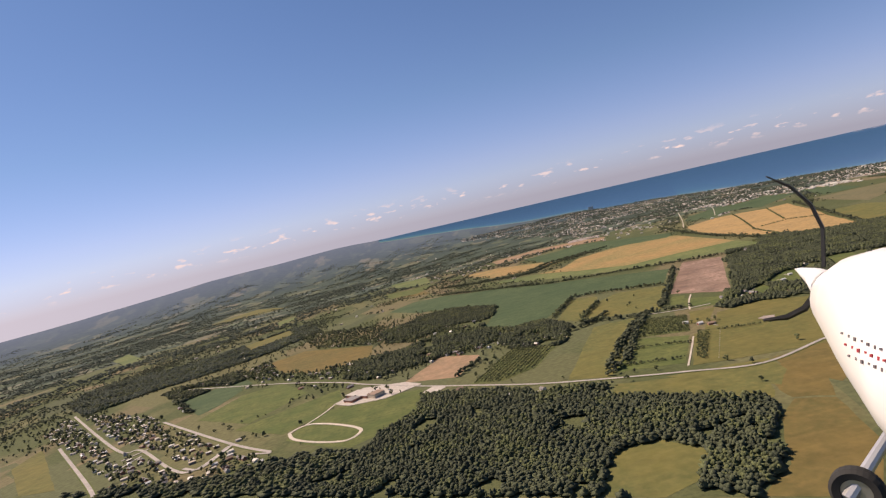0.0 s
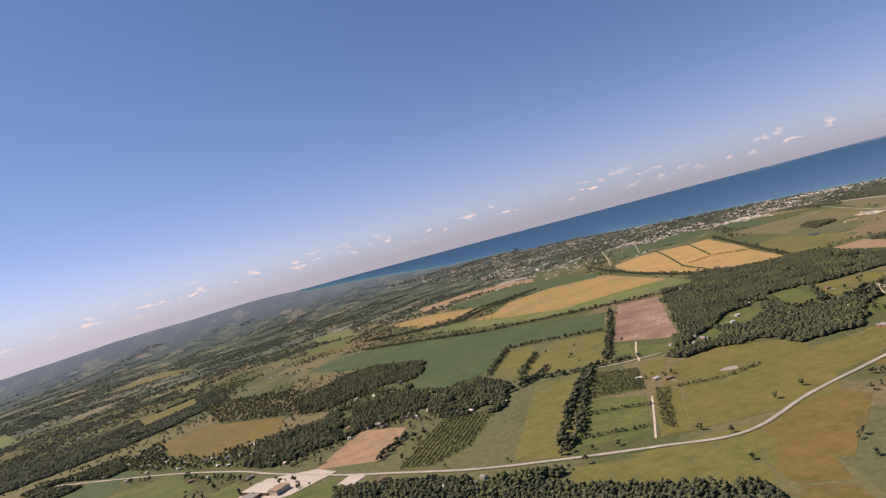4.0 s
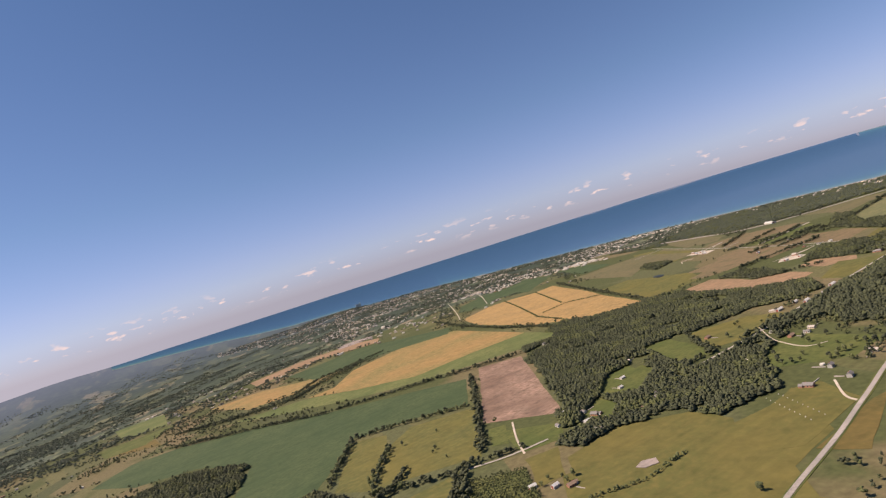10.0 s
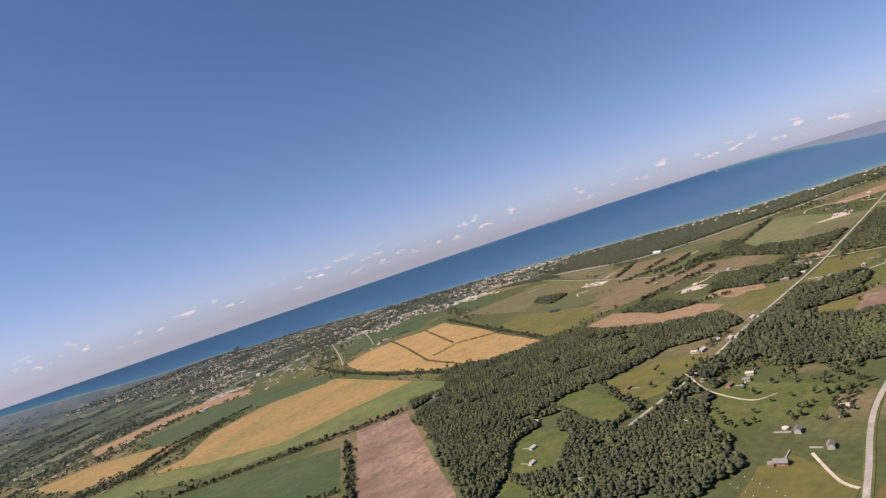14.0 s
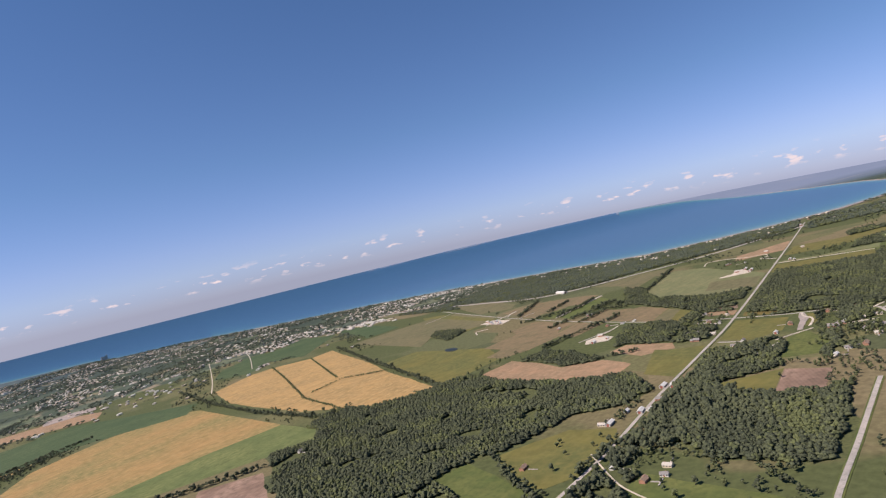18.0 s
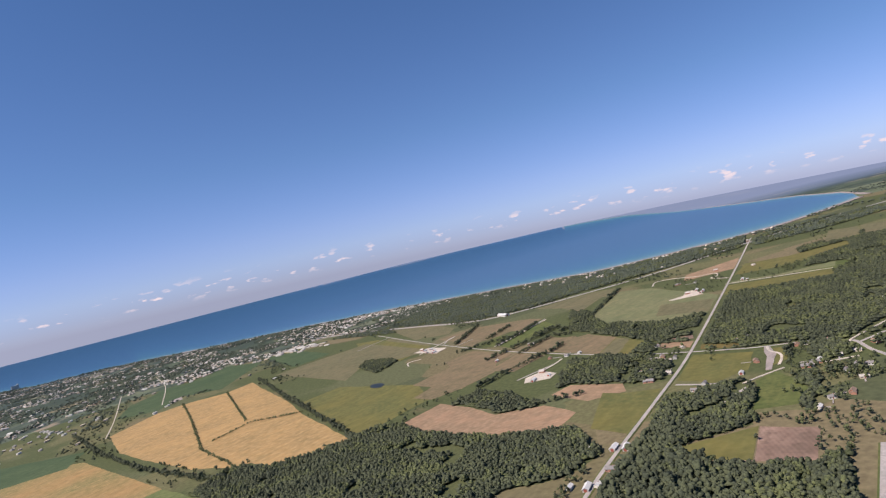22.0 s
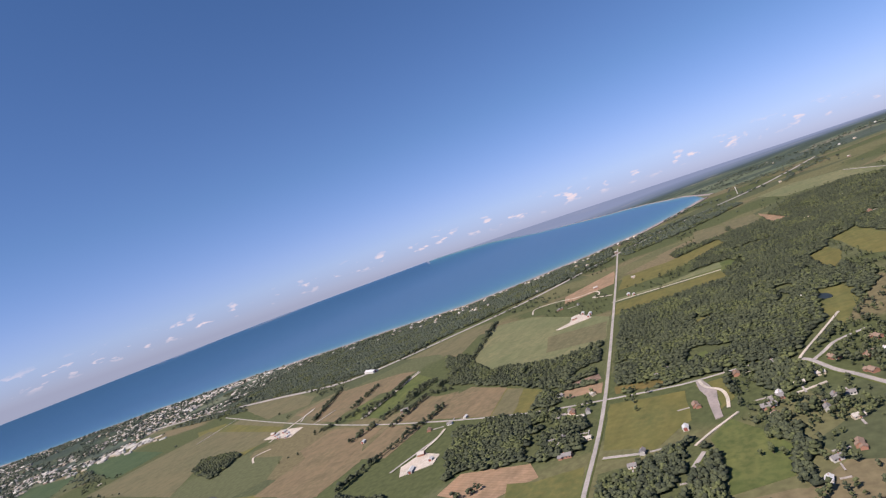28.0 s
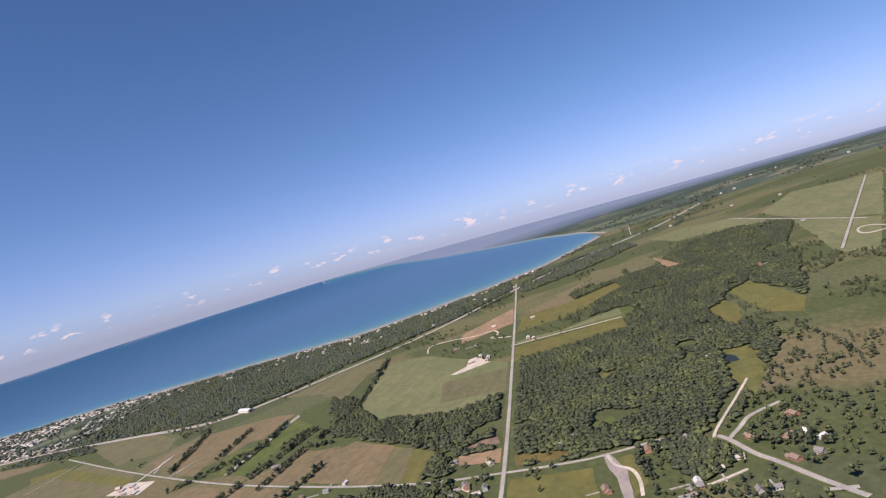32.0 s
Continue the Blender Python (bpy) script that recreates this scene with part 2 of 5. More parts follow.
LEAVES = leaf_mat("leaves", (0.036, 0.044, 0.030), (0.050, 0.060, 0.039), (0.074, 0.086, 0.050))
LEAVES_B = leaf_mat("light_leaves", (0.046, 0.056, 0.031), (0.066, 0.079, 0.040), (0.102, 0.117, 0.054))
# leaves of distant trees, with the haze tinted into their greens
HAZED_LEAVES = leaf_mat("haze_tinted_leaves", (0.056, 0.071, 0.056), (0.070, 0.087, 0.066), (0.088, 0.106, 0.077))
NEEDLES = leaf_mat("needles", (0.048, 0.062, 0.036), (0.062, 0.078, 0.043), (0.080, 0.096, 0.05))
BARK = plain_mat("bark", (0.11, 0.085, 0.06), 0.95)
SAND = ground_mat("beach_sand", (0.26, 0.225, 0.195), (0.30, 0.26, 0.23), (0.23, 0.20, 0.17), 0.03, 0.5)

# ---- lie of the land ----
CX, CY, R_IN, R_OUT, R_RIM, EYE = 250.0, 270.0, 3300.0, 4600.0, 2300.0, 147.0


def smooth(a, b, v):
    v = min(1.0, max(0.0, (v - a) / (b - a)))
    return v * v * (3 - 2 * v)


# bearing from +x and height in degrees of the skyline there, fitted to the camera's view: higher over the north-western
# hills, lower in the east
SKYLINE = [(-180, -3.0), (-90, -4.2), (-40, -4.1), (-20, -3.85), (-10, -3.5), (0, -3.0), (10, -2.35), (20, -1.65), (30, -1.0), (45, -0.35), (60, 0.05), (80, 0.5), (95, 0.75), (104, 0.8), (116, 0.6), (126, 0.0), (150, -0.8), (180, -3.0)]
SKY_AZ, SKY_EL = zip(*SKYLINE)


def skyline(ang):
    h = float(np.interp((ang + 180) % 360 - 180, SKY_AZ, SKY_EL))
    hills = smooth(98, 103, ang) * (1 - smooth(150, 175, ang))
    return radians(h + hills * (0.12 + 0.13 * noise.noise(Vector((ang * 0.12, 3.1, 0))) + 0.05 * noise.noise(Vector((ang * 0.6, 1.0, 0)))))


def rise(r, ang):
    """Height of the land: level near by, then bent towards the skyline fitted to the camera's view."""
    if r < 1000:
        return 0.0
    reach, far = R_OUT - R_IN, skyline(ang)
    u = max(0.0, (r - R_IN) / reach)
    d = r if r <= R_IN else R_IN + (r - R_IN) * reach / max(R_OUT - r, 1e-3)
    dip = math.atan2(EYE, d)
    if far >= 0:
        return EYE + r * math.tan(far * u - dip) if u > 0 else 0.0
    return EYE - r * math.tan((dip ** 8 + (-far) ** 8) ** 0.125) if u > 0 else min(0.0, EYE - r * math.tan((dip ** 8 + (-far) ** 8) ** 0.125))


def wooded(x, y):
    """Whether single trees can still be told apart there: nearer in the hazy east than in the north."""
    return math.hypot(x - CX, y - CY) < (2250 if math.atan2(y - CY, x - CX) < 0.5 else 4350 if math.atan2(y - CY, x - CX) > 1.6 else 3900)


def warp(x, y):
    """A far place drawn in towards the rim of the modelled land; returns x, y and the height there."""
    dx, dy = x - CX, y - CY
    d = math.hypot(dx, dy)
    if d <= R_IN:
        return x, y, 0.0
    reach = R_OUT - R_IN
    r = (R_OUT * (d - R_IN) + reach * R_IN) / ((d - R_IN) + reach)
    return CX + dx * r / d, CY + dy * r / d, rise(r, math.degrees(math.atan2(dy, dx)))


def land(x, y):
    return rise(math.hypot(x - CX, y - CY), math.degrees(math.atan2(y - CY, x - CX)))


def mesh_ob(name, verts, faces, mat, smooth_shade=False, parent=None):
    me = bpy.data.meshes.new(name)
    me.from_pydata(verts, [], faces)
    if mat:
        me.materials.append(mat)
    if smooth_shade:
        me.polygons.foreach_set("use_smooth", [True] * len(me.polygons))
    me.update()
    ob = new(name, me)
    if parent:
        ob.parent = parent
    return ob


# the ground: one round sheet to the skyline
def patchwork(name, tones, wood, cell, wood_scale, fine, share):
    """Open country: straight-edged fields in many tones, broken by patches of rough wood."""
    m, n, l, bs = nodes_of(name)
    geo, mp, vor = n.new("ShaderNodeNewGeometry"), n.new("ShaderNodeMapping"), n.new("ShaderNodeTexVoronoi")
    mp.inputs["Rotation"].default_value, mp.inputs["Scale"].default_value = (0, 0, radians(28)), (1.0, 0.55, 0.0)
    vor.inputs["Scale"].default_value, vor.distance = cell, "CHEBYCHEV"
    col, sep = ramp_node(n, tones), n.new("ShaderNodeSeparateColor")
    col.color_ramp.interpolation = "CONSTANT"
    nz, nf = n.new("ShaderNodeTexNoise"), n.new("ShaderNodeTexNoise")
    nz.inputs["Scale"].default_value, nz.inputs["Detail"].default_value = wood_scale, 8
    nf.inputs["Scale"].default_value, nf.inputs["Detail"].default_value = fine, 5
    thr = ramp_node(n, [(share, (0, 0, 0)), (share + 0.05, (1, 1, 1))])
    mix, mul = n.new("ShaderNodeMixRGB"), n.new("ShaderNodeMixRGB")
    mix.inputs[2].default_value = (*wood, 1)
    mul.blend_type = "MULTIPLY"
    mul.inputs[0].default_value = 0.55
    fr_ = ramp_node(n, [(0.3, (0.5, 0.5, 0.5)), (0.7, (1.2, 1.2, 1.15))])
    l.new(geo.outputs["Position"], mp.inputs["Vector"])
    l.new(mp.outputs[0], vor.inputs["Vector"])
    l.new(vor.outputs["Color"], sep.inputs[0])
    l.new(sep.outputs[0], col.inputs[0])
    l.new(mp.outputs[0], nz.inputs["Vector"])
    l.new(geo.outputs["Position"], nf.inputs["Vector"])
    l.new(nz.outputs["Fac"], thr.inputs[0])
    l.new(thr.outputs[0], mix.inputs[0])
    l.new(col.outputs[0], mix.inputs[1])
    l.new(nf.outputs["Fac"], fr_.inputs[0])
    l.new(mix.outputs[0], mul.inputs[1])
    l.new(fr_.outputs[0], mul.inputs[2])
    l.new(mul.outputs[0], bs.inputs["Base Color"])
    bs.inputs["Roughness"].default_value, bs.inputs["Specular IOR Level"].default_value = 0.95, 0.1
    return m


NEAR_TONES = [(0.0, (0.096, 0.106, 0.056)), (0.25, (0.122, 0.120, 0.062)), (0.45, (0.076, 0.088, 0.048)), (0.6, (0.140, 0.122, 0.070)), (0.8, (0.102, 0.108, 0.056)), (0.92, (0.158, 0.132, 0.080))]
# far fields: greyer and bluer, distance haze put into the colours
HAZED_TONES = [(0.0, (0.085, 0.108, 0.082)), (0.2, (0.125, 0.138, 0.094)), (0.4, (0.064, 0.084, 0.070)), (0.6, (0.155, 0.148, 0.110)), (0.75, (0.110, 0.134, 0.088)), (0.93, (0.22, 0.185, 0.14))]
gm = patchwork("countryside", NEAR_TONES, (0.074, 0.088, 0.040), 0.0085, 0.006, 0.22, 0.49)

radii = [0] + [60 * 1.085 ** i for i in range(49)]
radii = [r for r in radii if r < 1400] + [1400 + (R_OUT - 1400) * i / 80 for i in range(81)]
SEG = 240
gv, gf = [(CX, CY, 0.0)], []
for r in radii[1:]:
    for s in range(SEG):
        a = 2 * math.pi * s / SEG
        gv.append((CX + r * math.cos(a), CY + r * math.sin(a), rise(r, math.degrees(math.atan2(math.sin(a), math.cos(a))))))
for s in range(SEG):
    gf.append((0, 1 + s, 1 + (s + 1) % SEG))
for i in range(len(radii) - 2):
    for s in range(SEG):
        p, q = 1 + i * SEG + s, 1 + i * SEG + (s + 1) % SEG
        gf.append((p, p + SEG, q + SEG, q))
# outer ring of the ground, its wood colour tinted with haze as well
far_land = patchwork("haze_tinted_country", HAZED_TONES, (0.056, 0.077, 0.058), 0.0120, 0.0085, 0.08, 0.50)
n_out = sum(1 for r in radii[1:] if r < 1900)
n_rim = sum(1 for r in radii[1:] if r < R_RIM)
cut = SEG + (n_rim - 1) * SEG
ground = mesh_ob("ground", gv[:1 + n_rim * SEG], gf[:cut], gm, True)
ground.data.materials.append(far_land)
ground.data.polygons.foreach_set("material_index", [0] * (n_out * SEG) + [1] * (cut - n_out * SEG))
# the blue distance beyond: a backdrop ring up to the skyline, its haze painted as glow
base_v = 1 + (n_rim - 1) * SEG
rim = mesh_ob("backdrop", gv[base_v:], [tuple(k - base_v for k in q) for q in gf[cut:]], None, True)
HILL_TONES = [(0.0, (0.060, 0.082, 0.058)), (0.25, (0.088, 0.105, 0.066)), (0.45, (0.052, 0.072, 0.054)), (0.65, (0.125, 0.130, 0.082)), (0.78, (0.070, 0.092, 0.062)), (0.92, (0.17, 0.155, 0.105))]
rim_mat = patchwork("haze_painted_distance", HILL_TONES, (0.046, 0.064, 0.050), 0.0100, 0.0075, 0.03, 0.47)
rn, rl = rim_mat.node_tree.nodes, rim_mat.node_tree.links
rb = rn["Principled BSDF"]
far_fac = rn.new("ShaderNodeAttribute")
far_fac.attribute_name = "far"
# blue haze mixed in as emission, denser towards the skyline and in the east
r_haze, r_mix = rn.new("ShaderNodeEmission"), rn.new("ShaderNodeMixShader")
r_haze.inputs["Strength"].default_value = 1.0
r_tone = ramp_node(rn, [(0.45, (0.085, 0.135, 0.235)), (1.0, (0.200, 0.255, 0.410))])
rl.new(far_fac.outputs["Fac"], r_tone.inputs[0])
rl.new(r_tone.outputs[0], r_haze.inputs["Color"])
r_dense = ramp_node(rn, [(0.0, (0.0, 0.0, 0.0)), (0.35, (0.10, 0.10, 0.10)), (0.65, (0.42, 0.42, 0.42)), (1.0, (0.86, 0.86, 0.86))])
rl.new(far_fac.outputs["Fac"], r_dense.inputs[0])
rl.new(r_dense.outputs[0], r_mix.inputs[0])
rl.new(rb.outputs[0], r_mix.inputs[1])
rl.new(r_haze.outputs[0], r_mix.inputs[2])
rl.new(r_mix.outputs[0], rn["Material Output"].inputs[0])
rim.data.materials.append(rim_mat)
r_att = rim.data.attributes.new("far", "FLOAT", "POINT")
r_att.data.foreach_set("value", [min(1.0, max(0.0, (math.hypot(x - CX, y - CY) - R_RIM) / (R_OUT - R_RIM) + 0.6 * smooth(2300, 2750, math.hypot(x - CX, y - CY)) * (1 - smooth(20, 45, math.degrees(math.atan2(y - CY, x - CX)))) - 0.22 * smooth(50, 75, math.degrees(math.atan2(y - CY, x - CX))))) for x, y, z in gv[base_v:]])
tagged(rim, "backdrop hills and plains under the skyline, blue haze painted as glow", "backdrop", kind="structure")
tagged(ground, "green and tan farm country of fields and woods", "ground", kind="structure")

# ---- the lake ----
SHORE = [(-4600, 30000), (-1200, 16000), (200, 10000), (560, 7600), (830, 6300), (1270, 5600), (1320, 4800), (1560, 4300), (1640, 3500), (1660, 3000), (1690, 2500), (1680, 1950), (1645, 1600), (1615, 1300),
         (1600, 1120), (1650, 960), (1705, 850), (1800, 735), (1900, 675), (2050, 610)]
FAR_SHORE = [(2085, 598), (2349, 690), (2620, 840), (2951, 1090), (3631, 1592), (5768, 2895), (12000, 7400)]


def polar(pts, fine=14):
    """A shoreline as radius by bearing from the middle of the land."""
    out = []
    for (x0, y0), (x1, y1) in zip(pts, pts[1:]):
        for k in range(fine):
            u = k / fine
            x, y = x0 + (x1 - x0) * u, y0 + (y1 - y0) * u
            w = 14 * noise.noise(Vector((x * 0.006, y * 0.006, 0)))
            x, y, z = warp(x + w, y)
            out.append((math.degrees(math.atan2(y - CY, x - CX)), math.hypot(x - CX, y - CY)))
    return sorted(out)


near_r, far_r = polar(SHORE), polar(FAR_SHORE)
na, nr = zip(*near_r)
fa, fr = zip(*far_r)
angs = [near_r[0][0] + (near_r[-1][0] - near_r[0][0]) * i / 420 for i in range(421)]
wm, wnn, wll, wb = nodes_of("lake_water")
wb.inputs["Roughness"].default_value = 0.28
wb.inputs["Specular IOR Level"].default_value = 0.35
lay = wnn.new("ShaderNodeAttribute")
lay.attribute_name = "depth"
w_r = ramp_node(wnn, [(0.0, (0.16, 0.19, 0.16)), (0.05, (0.10, 0.185, 0.18)), (0.11, (0.046, 0.145, 0.19)), (0.2, (0.034, 0.108, 0.178)), (0.5, (0.029, 0.088, 0.168)), (1.0, (0.028, 0.082, 0.160))])
wll.new(lay.outputs["Fac"], w_r.inputs[0])
w_n2, w_g2 = wnn.new("ShaderNodeTexNoise"), wnn.new("ShaderNodeNewGeometry")
w_n2.inputs["Scale"].default_value, w_n2.inputs["Detail"].default_value = 0.5, 6
w_b2 = wnn.new("ShaderNodeBump")
w_b2.inputs["Strength"].default_value, w_b2.inputs["Distance"].default_value = 0.5, 0.4
wll.new(w_g2.outputs["Position"], w_n2.inputs["Vector"])
wll.new(w_n2.outputs["Fac"], w_b2.inputs["Height"])
wll.new(w_b2.outputs[0], wb.inputs["Normal"])
wll.new(w_r.outputs[0], wb.inputs["Base Color"])
lv, lf, depth = [], [], []
STEP = 80
for a in angs:
    r0 = float(np.interp(a, na, nr))
    r1 = float(np.interp(a, fa, fr)) if a < fa[-1] else R_OUT
    r1 = max(r1, r0 + 1)
    for k in range(STEP + 1):
        r = r0 + (r1 - r0) * (k / STEP) ** 1.7
        c, s = math.cos(radians(a)), math.sin(radians(a))
        lv.append((CX + r * c, CY + r * s, rise(r, a) + 1.0))
        depth.append(min(1.0, (r - r0) / (900 if a < 70 else 260), (r1 - r) / 700 if r1 < R_OUT - 1 else 1.0))
for i in range(len(angs) - 1):
    for k in range(STEP):
        p = i * (STEP + 1) + k
        lf.append((p, p + 1, p + STEP + 2, p + STEP + 1))
lake = mesh_ob("water", lv, lf, wm, True)
att = lake.data.attributes.new("depth", "FLOAT", "POINT")
att.data.foreach_set("value", depth)
tagged(lake, "calm deep blue lake with turquoise shallows", "water", kind="structure")


def ribbon(name, pts, width, mat, lift, curve=True):
    """A level strip with thickness along a line."""
    line = [Vector((x, y, 0)) for x, y in pts]
    if curve and len(line) > 2:
        fine = []
        for i in range(len(line) - 1):
            p0, p1, p2, p3 = line[max(i - 1, 0)], line[i], line[i + 1], line[min(i + 2, len(line) - 1)]
            for k in range(8):
                u = k / 8
                fine.append(0.5 * ((2 * p1) + (p2 - p0) * u + (2 * p0 - 5 * p1 + 4 * p2 - p3) * u * u + (3 * p1 - p0 - 3 * p2 + p3) * u ** 3))
        line = fine + [line[-1]]
    v, f = [], []
    for i, p in enumerate(line):
        d = (line[min(i + 1, len(line) - 1)] - line[max(i - 1, 0)]).normalized()
        side = Vector((-d.y, d.x, 0)) * width / 2
        for s, z in ((-1, 0.0), (-1, lift), (1, lift), (1, 0.0)):
            q = p + side * s
            v.append((q.x, q.y, land(q.x, q.y) + z - (0.3 if z == 0 else 0)))
        if i:
            a = 4 * (i - 1)
            for k in range(3):
                f.append((a + k, a + 4 + k, a + 5 + k, a + 1 + k))
    return mesh_ob(name, v, f, mat)


far_line = [(CX + (r + 8) * math.cos(radians(a)), CY + (r + 8) * math.sin(radians(a))) for a, r in far_r if r < 3300]
tagged(ribbon("beach", far_line, 11, SAND, 1.2, False), "long pale beach on the far side of the bay", "beach", kind="structure")
# a pale beach along the near shore
beach_line = [warp(CX + (np.interp(a, na, nr) + 8) * math.cos(radians(a)), CY + (np.interp(a, na, nr) + 8) * math.sin(radians(a)))[:2] for a in angs[:330:3]]
tagged(ribbon("beach", beach_line, 20, SAND, 1.6, False), "narrow pale sand beach along the lake", "beach", kind="structure")

# ---- plan of fields, woods, lanes and hedges ----
FIELDS, WOODS, VILLAGES, HEDGES, LOW_HEDGES, ROADS = [], [], [], [], [], []
FIELDS.append(("plowed", [(372, 959), (418, 922), (300, 658), (257, 725)]))
FIELDS.append(("stubble", [(195, 1322), (245, 1315), (315, 1446), (417, 1491), (519, 1499), (551, 1421), (517, 1070), (429, 1088), (327, 1092), (258, 1191)]))
FIELDS.append(("pasture", [(56, 1398), (193, 1311), (258, 1191), (327, 1092), (429, 1088), (517, 1070), (511, 974), (483, 938), (424, 976), (359, 1010), (275, 1074), (217, 1143), (124, 1283)]))
FIELDS.append(("crop", [(-147, 1286), (-98, 1375), (-20, 1343), (91, 1220), (183, 1100), (265, 1009), (337, 930), (284, 813), (232, 851), (171, 881), (132, 807), (101, 753), (66, 749), (24, 801), (38, 844), (67, 969), (7, 1094), (-72, 1147)]))
FIELDS.append(("olive", [(116, 733), (167, 868), (196, 837), (181, 784), (138, 692)]))
FIELDS.append(("olive", [(140, 691), (185, 792), (219, 825), (279, 787), (217, 653), (172, 678)]))
FIELDS.append(("olive", [(73, 477), (139, 645), (192, 642), (124, 489), (102, 456)]))
FIELDS.append(("orchard", [(186, 622), (221, 593), (199, 533), (156, 555)]))
FIELDS.append(("meadow", [(154, 552), (193, 519), (158, 446), (109, 465), (135, 516)]))
FIELDS.append(("orchard", [(204, 528), (210, 516), (171, 438), (169, 452)]))
FIELDS.append(("hay", [(226, 556), (285, 534), (284, 511), (350, 499), (378, 504), (330, 447), (282, 440), (227, 438), (193, 497)]))
FIELDS.append(("olive", [(89, 413), (100, 437), (147, 414), (190, 395), (173, 354), (167, 344)]))
FIELDS.append(("fallow", [(192, 395), (225, 389), (192, 325), (174, 337), (175, 352)]))
FIELDS.append(("fallow", [(155, 315), (173, 334), (191, 323), (173, 266), (142, 225), (105, 245), (130, 266)]))
FIELDS.append(("olive", [(44, 278), (65, 322), (92, 324), (107, 299), (90, 271), (71, 263)]))
FIELDS.append(("meadow", [(-316, 668), (-292, 753), (-243, 764), (-189, 674), (-233, 595)]))
FIELDS.append(("meadow", [(-243, 582), (-148, 648), (-133, 587), (-178, 523)]))
FIELDS.append(("meadow", [(-170, 503), (-155, 562), (-124, 574), (-51, 563), (-53, 489), (-74, 462), (-103, 442), (-135, 466)]))
FIELDS.append(("fallow", [(-322, 967), (-271, 1012), (-138, 893), (-130, 790), (-203, 784), (-267, 851)]))
FIELDS.append(("tan", [(-72, 605), (-33, 689), (12, 649), (-16, 574)]))
FIELDS.append(("orchard", [(-4, 536), (46, 639), (89, 603), (57, 539), (23, 520)]))
FIELDS.append(("stubble", [(37, 1766), (151, 1732), (241, 1588), (344, 1617), (341, 1538), (237, 1432), (103, 1487)]))
FIELDS.append(("crop", [(231, 1832), (444, 1846), (582, 1510), (531, 1426), (398, 1527), (254, 1527)]))
FIELDS.append(("gold", [(566, 1030), (630, 915), (714, 1108), (765, 1215), (890, 1525), (840, 1538), (786, 1608), (743, 1624), (640, 1566), (588, 1373), (562, 1093)]))
FIELDS.append(("gold", [(637, 1569), (743, 1626), (786, 1610), (697, 1393), (598, 1154), (570, 1021), (558, 1093), (569, 1246), (584, 1373)]))
FIELDS.append(("gold", [(793, 1605), (838, 1538), (692, 1214), (645, 1218), (696, 1374)]))
FIELDS.append(("gold", [(845, 1539), (898, 1540), (751, 1194), (696, 1205)]))
FIELDS.append(("gold", [(622, 1166), (716, 1115), (635, 909), (573, 968), (589, 1058)]))
FIELDS.append(("tan", [(672, 879), (726, 872), (712, 820), (692, 775), (711, 734), (693, 692), (661, 693), (650, 746), (650, 824)]))
FIELDS.append(("tan", [(736, 742), (761, 735), (756, 681), (737, 668), (717, 695)]))
FIELDS.append(("olive", [(751, 1168), (817, 1156), (805, 1037), (799, 974), (742, 904), (639, 910)]))
FIELDS.append(("umber", [(748, 934), (809, 941), (886, 911), (825, 871), (774, 880), (741, 898)]))
FIELDS.append(("pale", [(1083, 877), (1247, 898), (1231, 837), (1091, 691), (999, 677), (975, 721), (1010, 819)]))
FIELDS.append(("tan", [(1302, 801), (1396, 738), (1286, 719), (1243, 786)]))
FIELDS.append(("olive", [(825, 641), (819, 588), (772, 582), (764, 589), (745, 600), (755, 632)]))
FIELDS.append(("olive", [(633, 588), (662, 551), (617, 544), (615, 579)]))
FIELDS.append(("plowed", [(661, 550), (661, 518), (619, 513), (612, 570), (617, 543)]))
FIELDS.append(("olive", [(487, 694), (538, 663), (544, 627), (529, 618), (473, 614), (454, 625), (451, 641)]))
FIELDS.append(("meadow", [(445, 718), (475, 709), (444, 623), (412, 627)]))
FIELDS.append(("meadow", [(485, 579), (479, 535), (475, 499), (435, 496), (423, 515), (409, 541), (430, 563), (463, 576)]))
FIELDS.append(("meadow", [(336, 652), (369, 668), (405, 675), (396, 646), (351, 620)]))
FIELDS.append(("hay", [(920, 822), (946, 794), (894, 714), (840, 708), (864, 782)]))
FIELDS.append(("crop", [(724, 1759), (916, 2024), (959, 1991), (855, 1749), (759, 1663)]))
WOODS.append([(-121, 367), (-92, 426), (-52, 540), (16, 495), (65, 453), (92, 410), (147, 365), (166, 342), (153, 314), (135, 292), (129, 267), (117, 255), (105, 245)])
WOODS.append([(448, 965), (565, 1026), (580, 917), (660, 931), (676, 869), (619, 713), (563, 686), (505, 704), (478, 720), (457, 718), (394, 707), (341, 683), (306, 664), (363, 783)])
WOODS.append([(298, 660), (388, 701), (450, 709), (409, 634), (429, 595), (403, 532), (379, 512), (331, 519), (294, 516), (272, 546), (253, 602)])
WOODS.append([(463, 964), (536, 1003), (570, 963), (632, 905), (655, 870), (642, 741), (660, 676), (622, 636), (589, 643), (566, 677), (508, 690), (464, 708), (429, 866)])
WOODS.append([(571, 606), (624, 609), (631, 588), (613, 579), (609, 570), (615, 515), (629, 502), (586, 491)])
WOODS.append([(693, 613), (728, 597), (736, 571), (665, 555), (634, 589), (663, 607)])
WOODS.append([(861, 774), (858, 735), (814, 672), (806, 646), (756, 638), (756, 657), (758, 706), (780, 752)])
WOODS.append([(1179, 960), (1057, 848), (1000, 809), (971, 714), (994, 674), (859, 653), (879, 689), (952, 796), (987, 855)])
